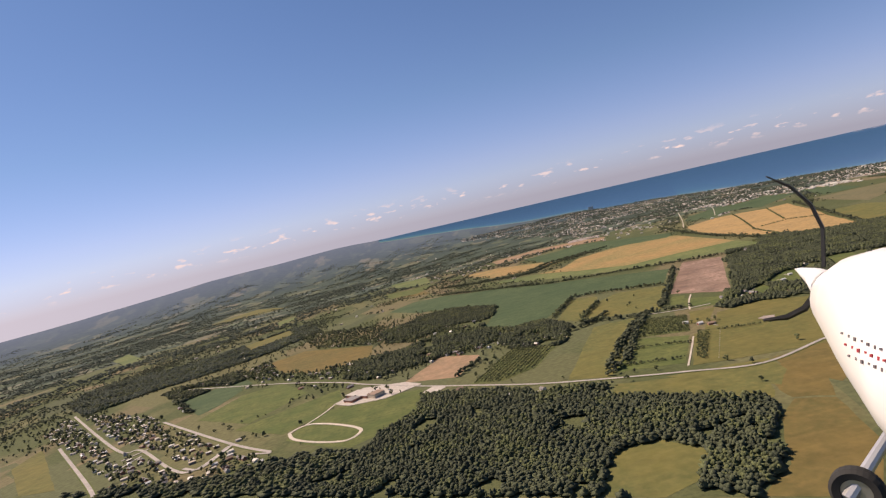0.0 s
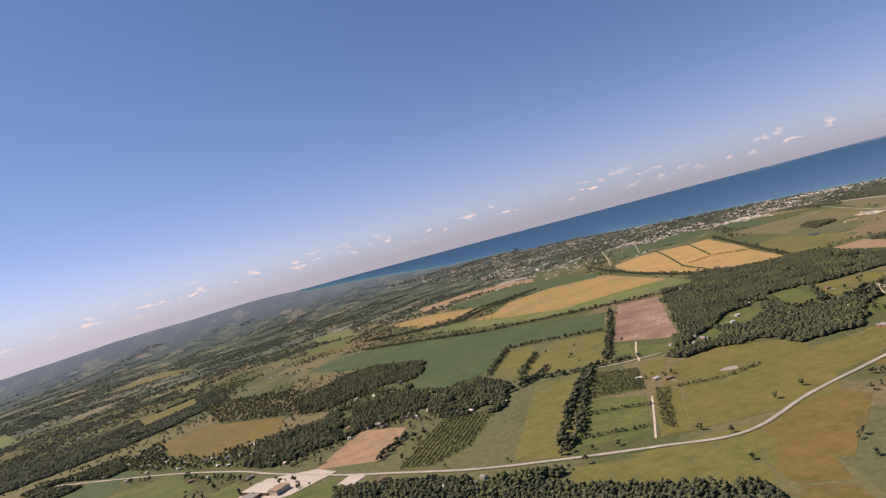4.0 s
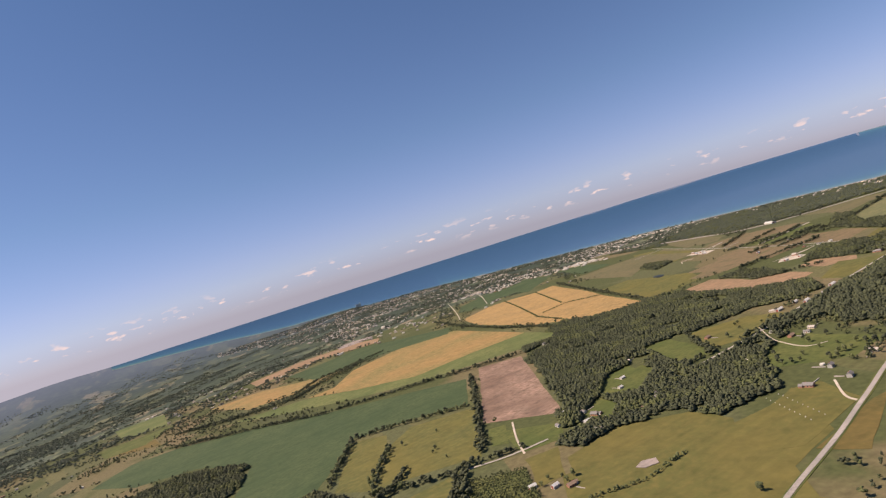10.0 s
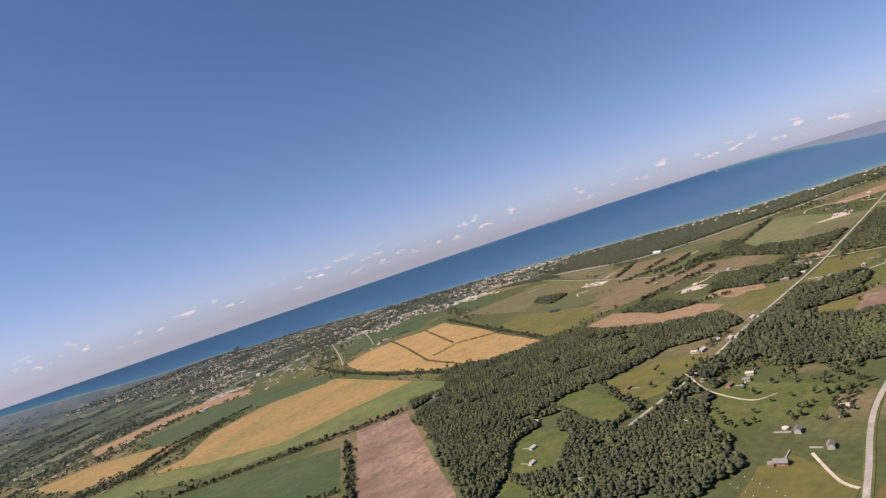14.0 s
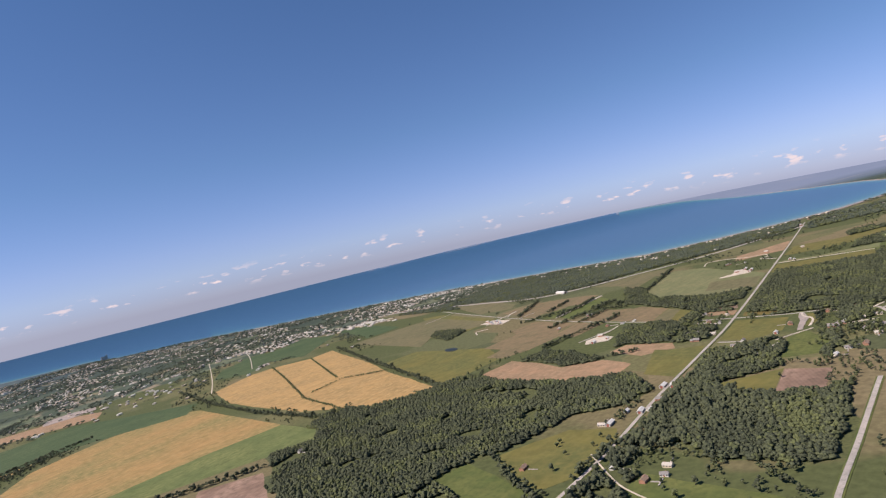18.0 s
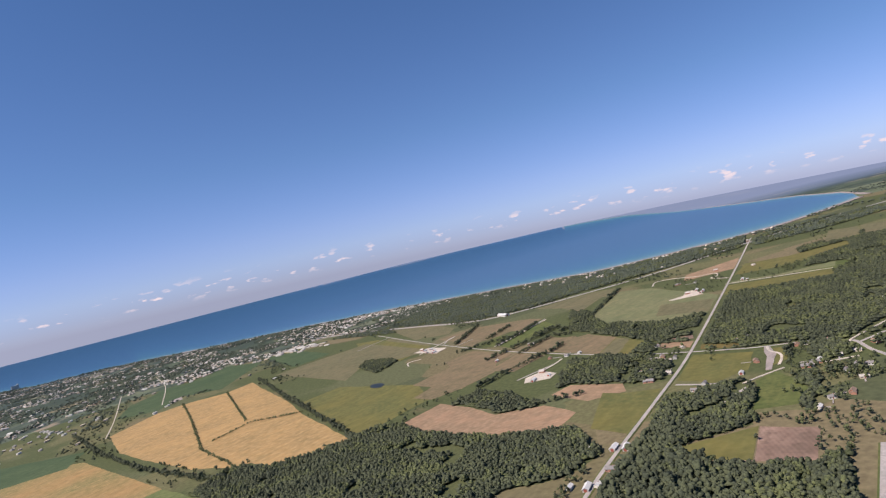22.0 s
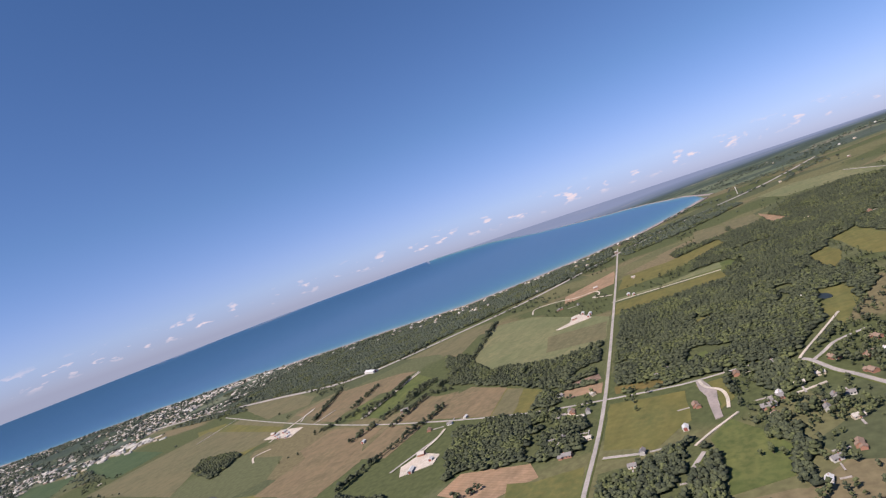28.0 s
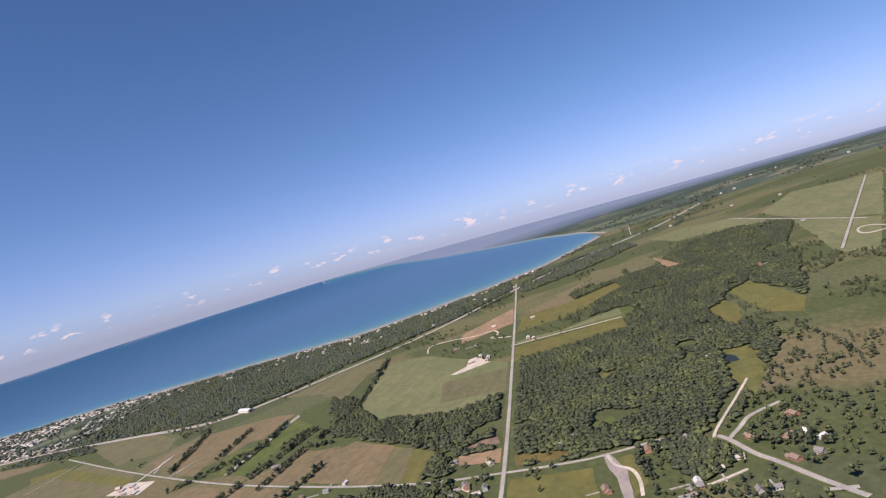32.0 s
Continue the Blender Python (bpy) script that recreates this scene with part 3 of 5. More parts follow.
WOODS.append([(851, 642), (1103, 689), (1125, 598), (1130, 538), (1250, 557), (1262, 619), (1377, 643), (1457, 548), (1321, 456), (1359, 381), (1139, 406), (1142, 464), (1040, 480), (1001, 448), (945, 457), (833, 509), (828, 528), (834, 587)])
WOODS.append([(1260, 1746), (1335, 1602), (1413, 1426), (1472, 1242), (1519, 1119), (1618, 992), (1576, 825), (1646, 782), (1533, 765), (1456, 842), (1416, 944), (1297, 1032), (1208, 1098), (1198, 1243), (1203, 1440)])
WOODS.append([(1630, 777), (1767, 685), (1789, 564), (1686, 532), (1593, 616), (1512, 751)])
WOODS.append([(-79, 1073), (-16, 1092), (62, 993), (62, 953), (35, 903), (5, 908), (-59, 976)])
WOODS.append([(841, 778), (909, 734), (871, 694), (816, 679), (756, 687), (764, 737), (750, 744)])
WOODS.append([(718, 861), (764, 847), (715, 739), (683, 731), (701, 786), (718, 827)])
WOODS.append([(939, 1277), (998, 1262), (940, 1151), (871, 1130)])
WOODS.append([(1378, 434), (1354, 368), (1225, 392), (1288, 441)])
VILLAGES.append([(-593, 813), (-626, 927), (-416, 763), (-177, 485), (-166, 462), (-209, 444), (-308, 479), (-472, 674)])
VILLAGES.append([(-467, 902), (-345, 962), (-264, 841), (-210, 819), (-92, 758), (18, 731), (34, 750), (112, 698), (107, 618), (36, 638), (-46, 649), (-134, 640), (-215, 709), (-306, 793), (-350, 716)])
VILLAGES.append([(826, 525), (885, 474), (824, 466), (762, 471), (732, 481), (748, 533), (758, 554), (788, 530)])
VILLAGES.append([(879, 710), (854, 655), (811, 648), (807, 688)])
VILLAGES.append([(-363, 1293), (-167, 1111), (-10, 882), (49, 764), (9, 733), (-112, 860), (-234, 971)])
HEDGES.append([(-30, 1358), (91, 1220), (182, 1095), (244, 1055), (304, 1017), (366, 971), (426, 934)])
HEDGES.append([(-35, 1535), (55, 1432), (125, 1394), (160, 1374), (251, 1510), (354, 1551), (421, 1561)])
HEDGES.append([(-21, 1523), (66, 1436), (134, 1390), (177, 1361), (260, 1472), (363, 1538)])
HEDGES.append([(114, 749), (169, 876), (211, 852), (279, 801)])
HEDGES.append([(137, 693), (184, 789)])
HEDGES.append([(130, 686), (188, 643), (208, 642), (240, 627)])
HEDGES.append([(188, 635), (130, 523), (105, 471)])
HEDGES.append([(173, 610), (133, 535)])
HEDGES.append([(347, 933), (282, 786), (220, 657)])
LOW_HEDGES.append([(790, 1619), (703, 1400), (602, 1158), (567, 1011)])
LOW_HEDGES.append([(842, 1541), (692, 1209)])
LOW_HEDGES.append([(625, 1178), (686, 1188), (718, 1110)])
HEDGES.append([(636, 1751), (578, 1439), (546, 1196), (541, 1037), (549, 977)])
HEDGES.append([(985, 873), (1070, 866), (1273, 911)])
HEDGES.append([(108, 651), (145, 668), (171, 702)])
HEDGES.append([(-16, 574), (10, 617)])
HEDGES.append([(635, 899), (728, 1117), (770, 1217), (914, 1542)])
HEDGES.append([(713, 743), (734, 707)])
HEDGES.append([(937, 1021), (1012, 951)])
HEDGES.append([(891, 881), (972, 877), (969, 846)])
HEDGES.append([(467, 613), (524, 616)])
HEDGES.append([(405, 626), (437, 618), (451, 641), (485, 696)])
HEDGES.append([(103, 460), (125, 487), (194, 638)])
HEDGES.append([(386, 636), (368, 563)])
HEDGES.append([(877, 923), (1022, 894)])
HEDGES.append([(765, 856), (918, 828)])
ROADS.append((2.5, "road", [(1201, 1487), (1051, 1201), (941, 974), (882, 828), (846, 716), (835, 646), (831, 598), (832, 580), (838, 545)]))
ROADS.append((2.6, "road", [(759, 485), (757, 472)]))
ROADS.append((2.6, "road", [(786, 813), (838, 795)]))
ROADS.append((2.6, "road", [(198, 641), (226, 627), (259, 620)]))
ROADS.append((1.4, "gravel", [(156, 437), (175, 475), (193, 512)]))
ROADS.append((3.4, "road", [(-617, 917), (-386, 623), (-343, 593), (-249, 481), (-229, 529)]))
ROADS.append((3.4, "road", [(-374, 706), (-233, 539), (-176, 480)]))
ROADS.append((3.4, "road", [(-500, 702), (-360, 526), (-323, 477)]))
ROADS.append((2.6, "road", [(-341, 533), (-331, 570)]))
ROADS.append((2.6, "road", [(-197, 488), (-175, 477)]))
ROADS.append((2.6, "road", [(745, 630), (742, 606)]))
ROADS.append((2.6, "road", [(832, 580), (812, 572), (784, 567)]))
WOODS.append([(27, 843), (76, 762), (103, 761), (125, 678), (105, 655), (25, 800)])
FIELDS.append(("pasture", [(-216, 2167), (-83, 2123), (-61, 1787), (-168, 1877)]))
FIELDS.append(("fallow", [(-166, 1713), (-75, 1597), (-56, 1475), (-167, 1605)]))
WOODS.append([(553, 613), (590, 617), (603, 603), (614, 585), (598, 564), (599, 543), (591, 513), (583, 494), (567, 484), (520, 479), (510, 501), (512, 519), (507, 542), (523, 570), (530, 584)])
WOODS.append([(728, 630), (735, 578), (671, 559), (660, 592), (627, 592), (609, 608), (655, 620)])
WOODS.append([(31, 721), (118, 697), (107, 618), (89, 603), (46, 639)])
WOODS.append([(-473, 913), (-372, 958), (-309, 826), (-340, 708)])
WOODS.append([(-160, 806), (-94, 786), (-49, 830), (14, 787), (16, 704), (-46, 679), (-111, 663)])
HEDGES.append([(-8, 1510), (77, 1438), (144, 1400), (187, 1371), (269, 1461), (370, 1517)])
LOW_HEDGES.append([(140, 520), (184, 497)])
LOW_HEDGES.append([(116, 478), (162, 458)])
LOW_HEDGES.append([(214, 515), (245, 500), (282, 504)])
LOW_HEDGES.append([(325, 578), (367, 562)])
WOODS.append([(763, 548), (754, 536), (725, 524), (687, 526), (693, 532), (724, 536), (743, 548)])
WOODS.append([(828, 524), (820, 513), (782, 520), (782, 534), (805, 545), (832, 547)])
WOODS.append([(470, 612), (494, 600), (477, 577), (449, 570), (429, 564), (408, 541), (400, 575), (397, 596), (433, 603)])
WOODS.append([(851, 641), (842, 595), (830, 596), (839, 637)])
FIELDS.append(("fallow", [(206, 411), (268, 417), (273, 396), (207, 342), (199, 383)]))
FIELDS.append(("olive", [(134, 425), (203, 412), (198, 382), (181, 359)]))
FIELDS.append(("meadow", [(253, 684), (284, 639), (267, 608), (234, 620)]))
FIELDS.append(("hay", [(230, 607), (253, 600), (228, 555), (210, 557)]))
FIELDS.append(("hay", [(-522, 653), (-532, 719), (-387, 525), (-427, 534)]))
WOODS.append([(-363, 499), (-310, 482), (-209, 444), (-164, 456), (-131, 449), (-92, 422), (-121, 367)])
ROADS.append((1.6, "gravel", [(269, 692), (249, 651), (235, 616)]))
ROADS.append((0.9, "gravel", [(502, 622), (479, 596), (465, 577), (453, 545), (463, 533)]))
ROADS.append((2.6, "road", [(717, 578), (732, 573)]))
FIELDS.append(("pale", [(1705, 508), (1731, 446), (1661, 358), (1533, 330), (1511, 344), (1575, 429), (1581, 466)]))
FIELDS.append(("pale", [(1615, 325), (1772, 235), (1673, 116), (1311, 252), (1375, 283), (1500, 313)]))
FIELDS.append(("drab", [(1528, 619), (1514, 575), (1383, 556), (1381, 607)]))
FIELDS.append(("drab", [(1523, 570), (1501, 521), (1404, 512), (1386, 552)]))
FIELDS.append(("tan", [(1489, 515), (1354, 477), (1352, 502), (1400, 510)]))
FIELDS.append(("olive", [(1142, 458), (1165, 434), (1052, 410), (1013, 422), (1036, 444)]))
FIELDS.append(("hay", [(1090, 487), (1111, 468), (1079, 459), (1010, 469), (1031, 481)]))
FIELDS.append(("meadow", [(1173, 606), (1198, 558), (1172, 553), (1146, 567), (1147, 605)]))
FIELDS.append(("olive", [(1132, 605), (1138, 566), (1102, 561), (1098, 601)]))
WOODS.append([(1298, 610), (1352, 551), (1535, 457), (1533, 381), (1448, 315), (1304, 363), (1207, 373), (1059, 407), (1168, 433), (1146, 460), (1095, 492), (1176, 549), (1205, 561), (1199, 605)])
FIELDS.append(("drab", [(1060, 1393), (1143, 1382), (1028, 1158), (982, 1143), (973, 1142)]))
FIELDS.append(("drab", [(1180, 1343), (1154, 1207), (1097, 1175), (1091, 1225)]))
FIELDS.append(("drab", [(1034, 1162), (1076, 1178), (1137, 1138), (1138, 1122), (1055, 1095), (996, 1075)]))
FIELDS.append(("umber", [(996, 1072), (1072, 1099), (1105, 1049), (1093, 1031), (1012, 1024), (970, 1019)]))
FIELDS.append(("meadow", [(964, 995), (1022, 1007), (1017, 963), (953, 962)]))
FIELDS.append(("umber", [(1049, 1031), (1113, 1037), (1084, 976), (1038, 976)]))
FIELDS.append(("meadow", [(949, 951), (1092, 965), (1044, 913), (999, 921), (933, 921)]))
FIELDS.append(("umber", [(911, 887), (976, 886), (959, 861), (886, 819)]))
FIELDS.append(("olive", [(824, 582), (827, 561), (792, 558), (773, 568), (793, 571)]))
FIELDS.append(("meadow", [(746, 570), (765, 561), (747, 546), (723, 532), (697, 533), (689, 560), (730, 566)]))
WOODS.append([(735, 597), (751, 578), (737, 570), (707, 562), (688, 562), (701, 610)])
HEDGES.append([(831, 561), (797, 557)])
HEDGES.append([(995, 1074), (1131, 1130)])
HEDGES.append([(1004, 1014), (1087, 1027)])
HEDGES.append([(950, 956), (1016, 957), (1076, 966)])
HEDGES.append([(1026, 898), (995, 918)])
ROADS.append((2.9, "road", [(828, 518), (821, 513), (801, 504), (789, 496), (767, 483), (749, 471)]))
ROADS.append((2.6, "road", [(821, 513), (833, 505), (845, 497), (855, 479)]))
ROADS.append((2.6, "road", [(951, 962), (1101, 966)]))
ROADS.append((2.6, "road", [(1058, 1396), (1161, 1402)]))
ROADS.append((3.2, "road", [(1192, 336), (1690, 136)]))
ROADS.append((3.2, "road", [(1661, 368), (1313, 269)]))
ROADS.append((2.6, "road", [(1011, 1113), (1045, 1131), (1066, 1133)]))
ROADS.append((2.6, "road", [(985, 1065), (1022, 1058)]))
WOODS.append([(1492, 1832), (1620, 1662), (1703, 1555), (1717, 1392), (1792, 1270), (1826, 1123), (1858, 979), (1857, 831), (1540, 767), (1486, 838), (1405, 910), (1310, 1018), (1260, 1095), (1228, 1136), (1211, 1243), (1310, 1438), (1320, 1548)])
FIELDS.append(("pale", [(1173, 698), (1172, 635), (1203, 571), (1168, 568), (1161, 692)]))
FIELDS.append(("hay", [(1146, 693), (1150, 569), (1114, 562), (1095, 604), (1087, 682)]))
ROADS.append((2, "gravel", [(1158, 699), (1158, 661), (1155, 569)]))
FIELDS.append(("hay", [(1224, 703), (1231, 640), (1272, 597), (1314, 561), (1367, 575), (1317, 647), (1315, 710)]))
FIELDS.append(("pale", [(1472, 317), (1303, 258), (1146, 316), (1182, 345), (1307, 330)]))
FIELDS.append(("drab", [(1210, 1054), (1256, 1014), (1287, 965), (1298, 930), (1109, 908), (1176, 975)]))
FIELDS.append(("drab", [(1077, 763), (1071, 690), (1001, 677), (1009, 745)]))
FIELDS.append(("umber", [(917, 871), (961, 873), (956, 832), (940, 824), (899, 824)]))
FIELDS.append(("drab", [(898, 820), (947, 824), (933, 771), (877, 766)]))
FIELDS.append(("plowed", [(871, 691), (870, 659), (857, 655), (857, 682)]))
FIELDS.append(("plowed", [(889, 693), (898, 664), (884, 659), (880, 682)]))
FIELDS.append(("fallow", [(858, 643), (849, 604), (838, 601), (842, 639)]))
FIELDS.append(("olive", [(966, 495), (964, 472), (922, 471), (871, 488), (897, 498)]))
FIELDS.append(("meadow", [(878, 594), (889, 577), (878, 574), (867, 590)]))
FIELDS.append(("olive", [(977, 591), (983, 572), (970, 571), (962, 589)]))
FIELDS.append(("olive", [(660, 664), (735, 690), (731, 669), (739, 640), (671, 630), (651, 631)]))
FIELDS.append(("crop", [(717, 1768), (806, 1931), (876, 1970), (790, 1721), (753, 1668)]))
FIELDS.append(("crop", [(899, 1941), (1022, 1978), (1101, 2020), (1096, 1824), (872, 1618), (837, 1765)]))
FIELDS.append(("pasture", [(-1067, 1818), (-1094, 1960), (-888, 1657), (-904, 1588)]))
FIELDS.append(("hay", [(-1039, 2414), (-921, 2800), (-659, 2389), (-967, 2367)]))
FIELDS.append(("pasture", [(-530, 1744), (-485, 1822), (-463, 1713), (-480, 1605)]))
FIELDS.append(("hay", [(-484, 1323), (-406, 1434), (-363, 1308), (-430, 1202)]))
FIELDS.append(("crop", [(-343, 846), (-326, 868), (-301, 822), (-321, 804)]))
FIELDS.append(("meadow", [(-206, 1769), (-104, 1751), (-36, 1754), (-93, 1578), (-169, 1607)]))
FIELDS.append(("meadow", [(336, 654), (373, 687), (402, 692), (386, 645), (354, 624), (336, 632)]))
FIELDS.append(("meadow", [(300, 632), (332, 651), (327, 615), (299, 597)]))
FIELDS.append(("meadow", [(251, 704), (264, 695), (241, 651), (232, 662)]))
ROADS.append((2.2, "gravel", [(1241, 837), (1283, 846), (1285, 813), (1269, 773), (1271, 746), (1244, 733), (1229, 739), (1207, 708)]))
FIELDS.append(("hay", [(375, 504), (391, 493), (380, 473), (372, 457), (309, 449), (303, 457)]))
FIELDS.append(("fallow", [(371, 450), (384, 448), (316, 420), (308, 442)]))
FIELDS.append(("hay", [(197, 480), (245, 576), (293, 581), (329, 546), (328, 510), (286, 465), (225, 445)]))
ROADS.append((2, "gravel", [(831, 580), (817, 575), (808, 566), (795, 562), (779, 561)]))
WOODS.append([(-56, 531), (-12, 503), (30, 478), (68, 454), (93, 439), (89, 420), (60, 420), (25, 443), (-39, 484)])
FIELDS.append(("hay", [(159, 435), (197, 519), (261, 534), (298, 498), (302, 459), (268, 414), (234, 415)]))
ROADS.append((2.8, "road", [(-430, 905), (-250, 770), (-154, 684), (-115, 639), (-51, 572), (-7, 533), (48, 486), (101, 452), (151, 424), (196, 404), (256, 425), (323, 441), (376, 456), (452, 476), (549, 482), (640, 487)]))
ROADS.append((2.8, "road", [(412, 609), (501, 612), (600, 624), (706, 633), (833, 646), (1112, 689), (1400, 735), (1660, 778)]))
ROADS.append((9.5, "road", [(1330, 1900), (1290, 1640), (1233, 1380), (1192, 1223), (1190, 1140), (1228, 1072), (1284, 1004), (1374, 905), (1460, 842), (1580, 772), (1690, 690), (1780, 610), (1900, 480), (2100, 360)]))
FIELDS.append(("umber", [(1057, 1166), (1119, 1124), (1124, 1016), (1108, 974), (1012, 1003), (989, 1037)]))
FIELDS.append(("umber", [(892, 1007), (941, 996), (901, 898), (837, 898), (855, 961)]))
FIELDS.append(("umber", [(903, 865), (917, 865), (959, 816), (925, 761), (858, 753)]))
FIELDS.append(("drab", [(859, 752), (921, 759), (911, 738), (852, 727)]))
FIELDS.append(("olive", [(1144, 1501), (1147, 1428), (1011, 1143), (931, 1143), (1044, 1366)]))
FIELDS.append(("umber", [(899, 886), (878, 832), (819, 840), (833, 886)]))
FIELDS.append(("tan", [(876, 690), (873, 655), (852, 652), (861, 684)]))
FIELDS.append(("drab", [(1246, 1493), (1222, 1324), (1152, 1209), (1084, 1249)]))
WOODS.append([(-156, 690), (-139, 755), (-68, 791), (-8, 790), (45, 779), (44, 708), (2, 687), (-64, 704), (-100, 661), (-123, 648)])
WOODS.append([(-135, 990), (-81, 1055), (10, 1036), (79, 978), (70, 881), (12, 877), (-39, 878), (-79, 844), (-115, 877)])
WOODS.append([(-726, 1066), (-762, 1206), (-673, 1228), (-556, 1226), (-503, 1300), (-405, 1448), (-350, 1447), (-293, 1246), (-350, 1115), (-409, 1043), (-475, 996), (-535, 967), (-556, 926), (-592, 901)])
VILLAGES.append([(-482, 952), (-399, 923), (-343, 935), (-324, 993), (-280, 871), (-309, 837), (-369, 849), (-428, 873)])
FIELDS.append(("crop", [(-398, 808), (-369, 849), (-337, 849), (-305, 791), (-312, 725), (-326, 694)]))
FIELDS.append(("drab", [(988, 1501), (1123, 1442), (1005, 1165), (976, 1115), (948, 1161), (958, 1255), (893, 1207), (848, 1180), (935, 1515)]))
FIELDS.append(("crop", [(1151, 1923), (1163, 1748), (1075, 1509), (986, 1521)]))
FIELDS.append(("umber", [(797, 982), (919, 971), (892, 908), (770, 879)]))
FIELDS.append(("tan", [(154, 2074), (321, 2145), (484, 2049), (525, 1937), (487, 1829), (364, 1968), (217, 1927), (158, 1907)]))
ROADS.append((3.0, "gravel", [(1095, 961), (1046, 961), (954, 958)]))
ROADS.append((3.2, "gravel", [(1058, 1130), (1017, 1127), (957, 1120)]))
ROADS.append((2.2, "gravel", [(891, 1081), (913, 1103), (928, 1089)]))
ROADS.append((2.6, "gravel", [(854, 796), (834, 795), (807, 799)]))
ROADS.append((1.6, "gravel", [(778, 532), (782, 521), (787, 510)]))
ROADS.append((1.6, "gravel", [(740, 578), (754, 569), (771, 556)]))
ROADS.append((1.5, "gravel", [(834, 673), (825, 672), (819, 666)]))
ROADS.append((1.8, "gravel", [(824, 520), (836, 517), (873, 500), (900, 488)]))
ROADS.append((1.4, "gravel", [(393, 485), (372, 466), (367, 456)]))
ROADS.append((2.6, "road", [(-351, 569), (-334, 591)]))
ROADS.append((3.4, "road", [(-255, 493), (-235, 483), (-226, 533)]))
ROADS.append((1.8, "gravel", [(629, 1563), (726, 1798), (900, 2250)]))
ROADS.append((1.8, "gravel", [(794, 1727), (960, 2100), (1100, 2500)]))


def inside(x, y, poly):
    hit = False
    j = len(poly) - 1
    for i in range(len(poly)):
        (xi, yi), (xj, yj) = poly[i], poly[j]
        if (yi > y) != (yj > y) and x < (xj - xi) * (y - yi) / (yj - yi) + xi:
            hit = not hit
        j = i
    return hit


WORDS = {"plowed": "bare pinkish brown ploughed field with furrows", "stubble": "straw-coloured stubble field with mown lines", "gold": "golden field of ripe grain",
         "pasture": "fresh green pasture field", "crop": "dark green field of leafy crop", "olive": "dry olive green hay field", "hay": "pale green mown hay field",
         "meadow": "bright green mown grass meadow", "orchard": "green grass under rows of small orchard trees", "fallow": "brownish green fallow field", "tan": "bare tan earth field", "umber": "dull brown field of dry grass", "drab": "drab olive field of dry grass", "pale": "wide pale grey-green pasture"}
FIELD_OBS = []
for n_f, (kind, poly) in enumerate(FIELDS):
    z = 0.06 + 0.0008 * n_f
    rim = []
    for (x0, y0), (x1, y1) in zip(poly, poly[1:] + poly[:1]):
        steps = max(2, int(math.hypot(x1 - x0, y1 - y0) / 12))
        for k in range(steps):
            u = k / steps
            x, y = x0 + (x1 - x0) * u, y0 + (y1 - y0) * u
            w = 1.6
            rim.append((x + w * noise.noise(Vector((x * 0.05, y * 0.05, 1))), y + w * noise.noise(Vector((x * 0.05, y * 0.05, 7)))))
    top = [(x, y, z + land(x, y)) for x, y in rim]
    low = [(x, y, land(x, y) - 0.6) for x, y in rim]
    k = len(rim)
    faces = [tuple(range(k))] + [(i, k + i, k + (i + 1) % k, (i + 1) % k) for i in range(k)]
    ob = mesh_ob("field", top + low, faces, SOIL[kind])
    bmf = bmesh.new()
    bmf.from_mesh(ob.data)
    bmesh.ops.triangulate(bmf, faces=[f for f in bmf.faces if len(f.verts) > 4])
    bmesh.ops.recalc_face_normals(bmf, faces=bmf.faces)
    bmf.to_mesh(ob.data)
    bmf.free()
    tagged(ob, WORDS[kind], "field", "farm fields", "structure")

LITTER = ground_mat("scrubby_floor", (0.070, 0.082, 0.034), (0.088, 0.098, 0.040), (0.052, 0.060, 0.026), 0.05, 0.5)
for n_f, poly in enumerate(WOODS):
    rim = []
    for (x0, y0), (x1, y1) in zip(poly, poly[1:] + poly[:1]):
        steps = max(2, int(math.hypot(x1 - x0, y1 - y0) / 10))
        for k in range(steps):
            x, y = x0 + (x1 - x0) * k / steps, y0 + (y1 - y0) * k / steps
            rim.append((x + 3 * noise.noise(Vector((x * 0.07, y * 0.07, 2))), y + 3 * noise.noise(Vector((x * 0.07, y * 0.07, 9)))))
    ob = mesh_ob("woodland_floor", [(x, y, land(x, y) + 0.02 + 0.0008 * n_f) for x, y in rim], [tuple(range(len(rim)))], LITTER)
    bmf = bmesh.new()
    bmf.from_mesh(ob.data)
    bmesh.ops.triangulate(bmf, faces=bmf.faces[:])
    for f in bmf.faces:
        if f.normal.z < 0:
            f.normal_flip()
    bmf.to_mesh(ob.data)
    bmf.free()
    tagged(ob, "scrubby green floor under the woodland", "woodland floor", kind="structure")

for n_r, (width, kind, pts) in enumerate(ROADS):
    if 2.45 < width < 9:
        tagged(ribbon("road_verge", pts, width * 1.7, SOIL["meadow"], 0.26), "grassy verge beside the road", "verge", kind="structure")
    ob = ribbon("road", pts, width, ASPHALT if kind == "road" else GRAVEL, 0.34 + 0.004 * n_r)
    tagged(ob, "grey sun-bleached asphalt country road" if kind == "road" else "pale gravel farm lane", "road", kind="structure")

# ---- trees ----
rng = np.random.default_rng(4)


def ico(level):
    b = bmesh.new()
    bmesh.ops.create_icosphere(b, subdivisions=level, radius=1)
    v = np.array([x.co[:] for x in b.verts])
    f = np.array([[q.index for q in x.verts] for x in b.faces])
    b.free()
    return v, f


ICO1 = ico(1)
ICO1 = (ICO1[0], ICO1[1][np.array([ICO1[0][f].mean(0)[2] > -0.6 for f in ICO1[1]])])   # undersides are never seen from the air
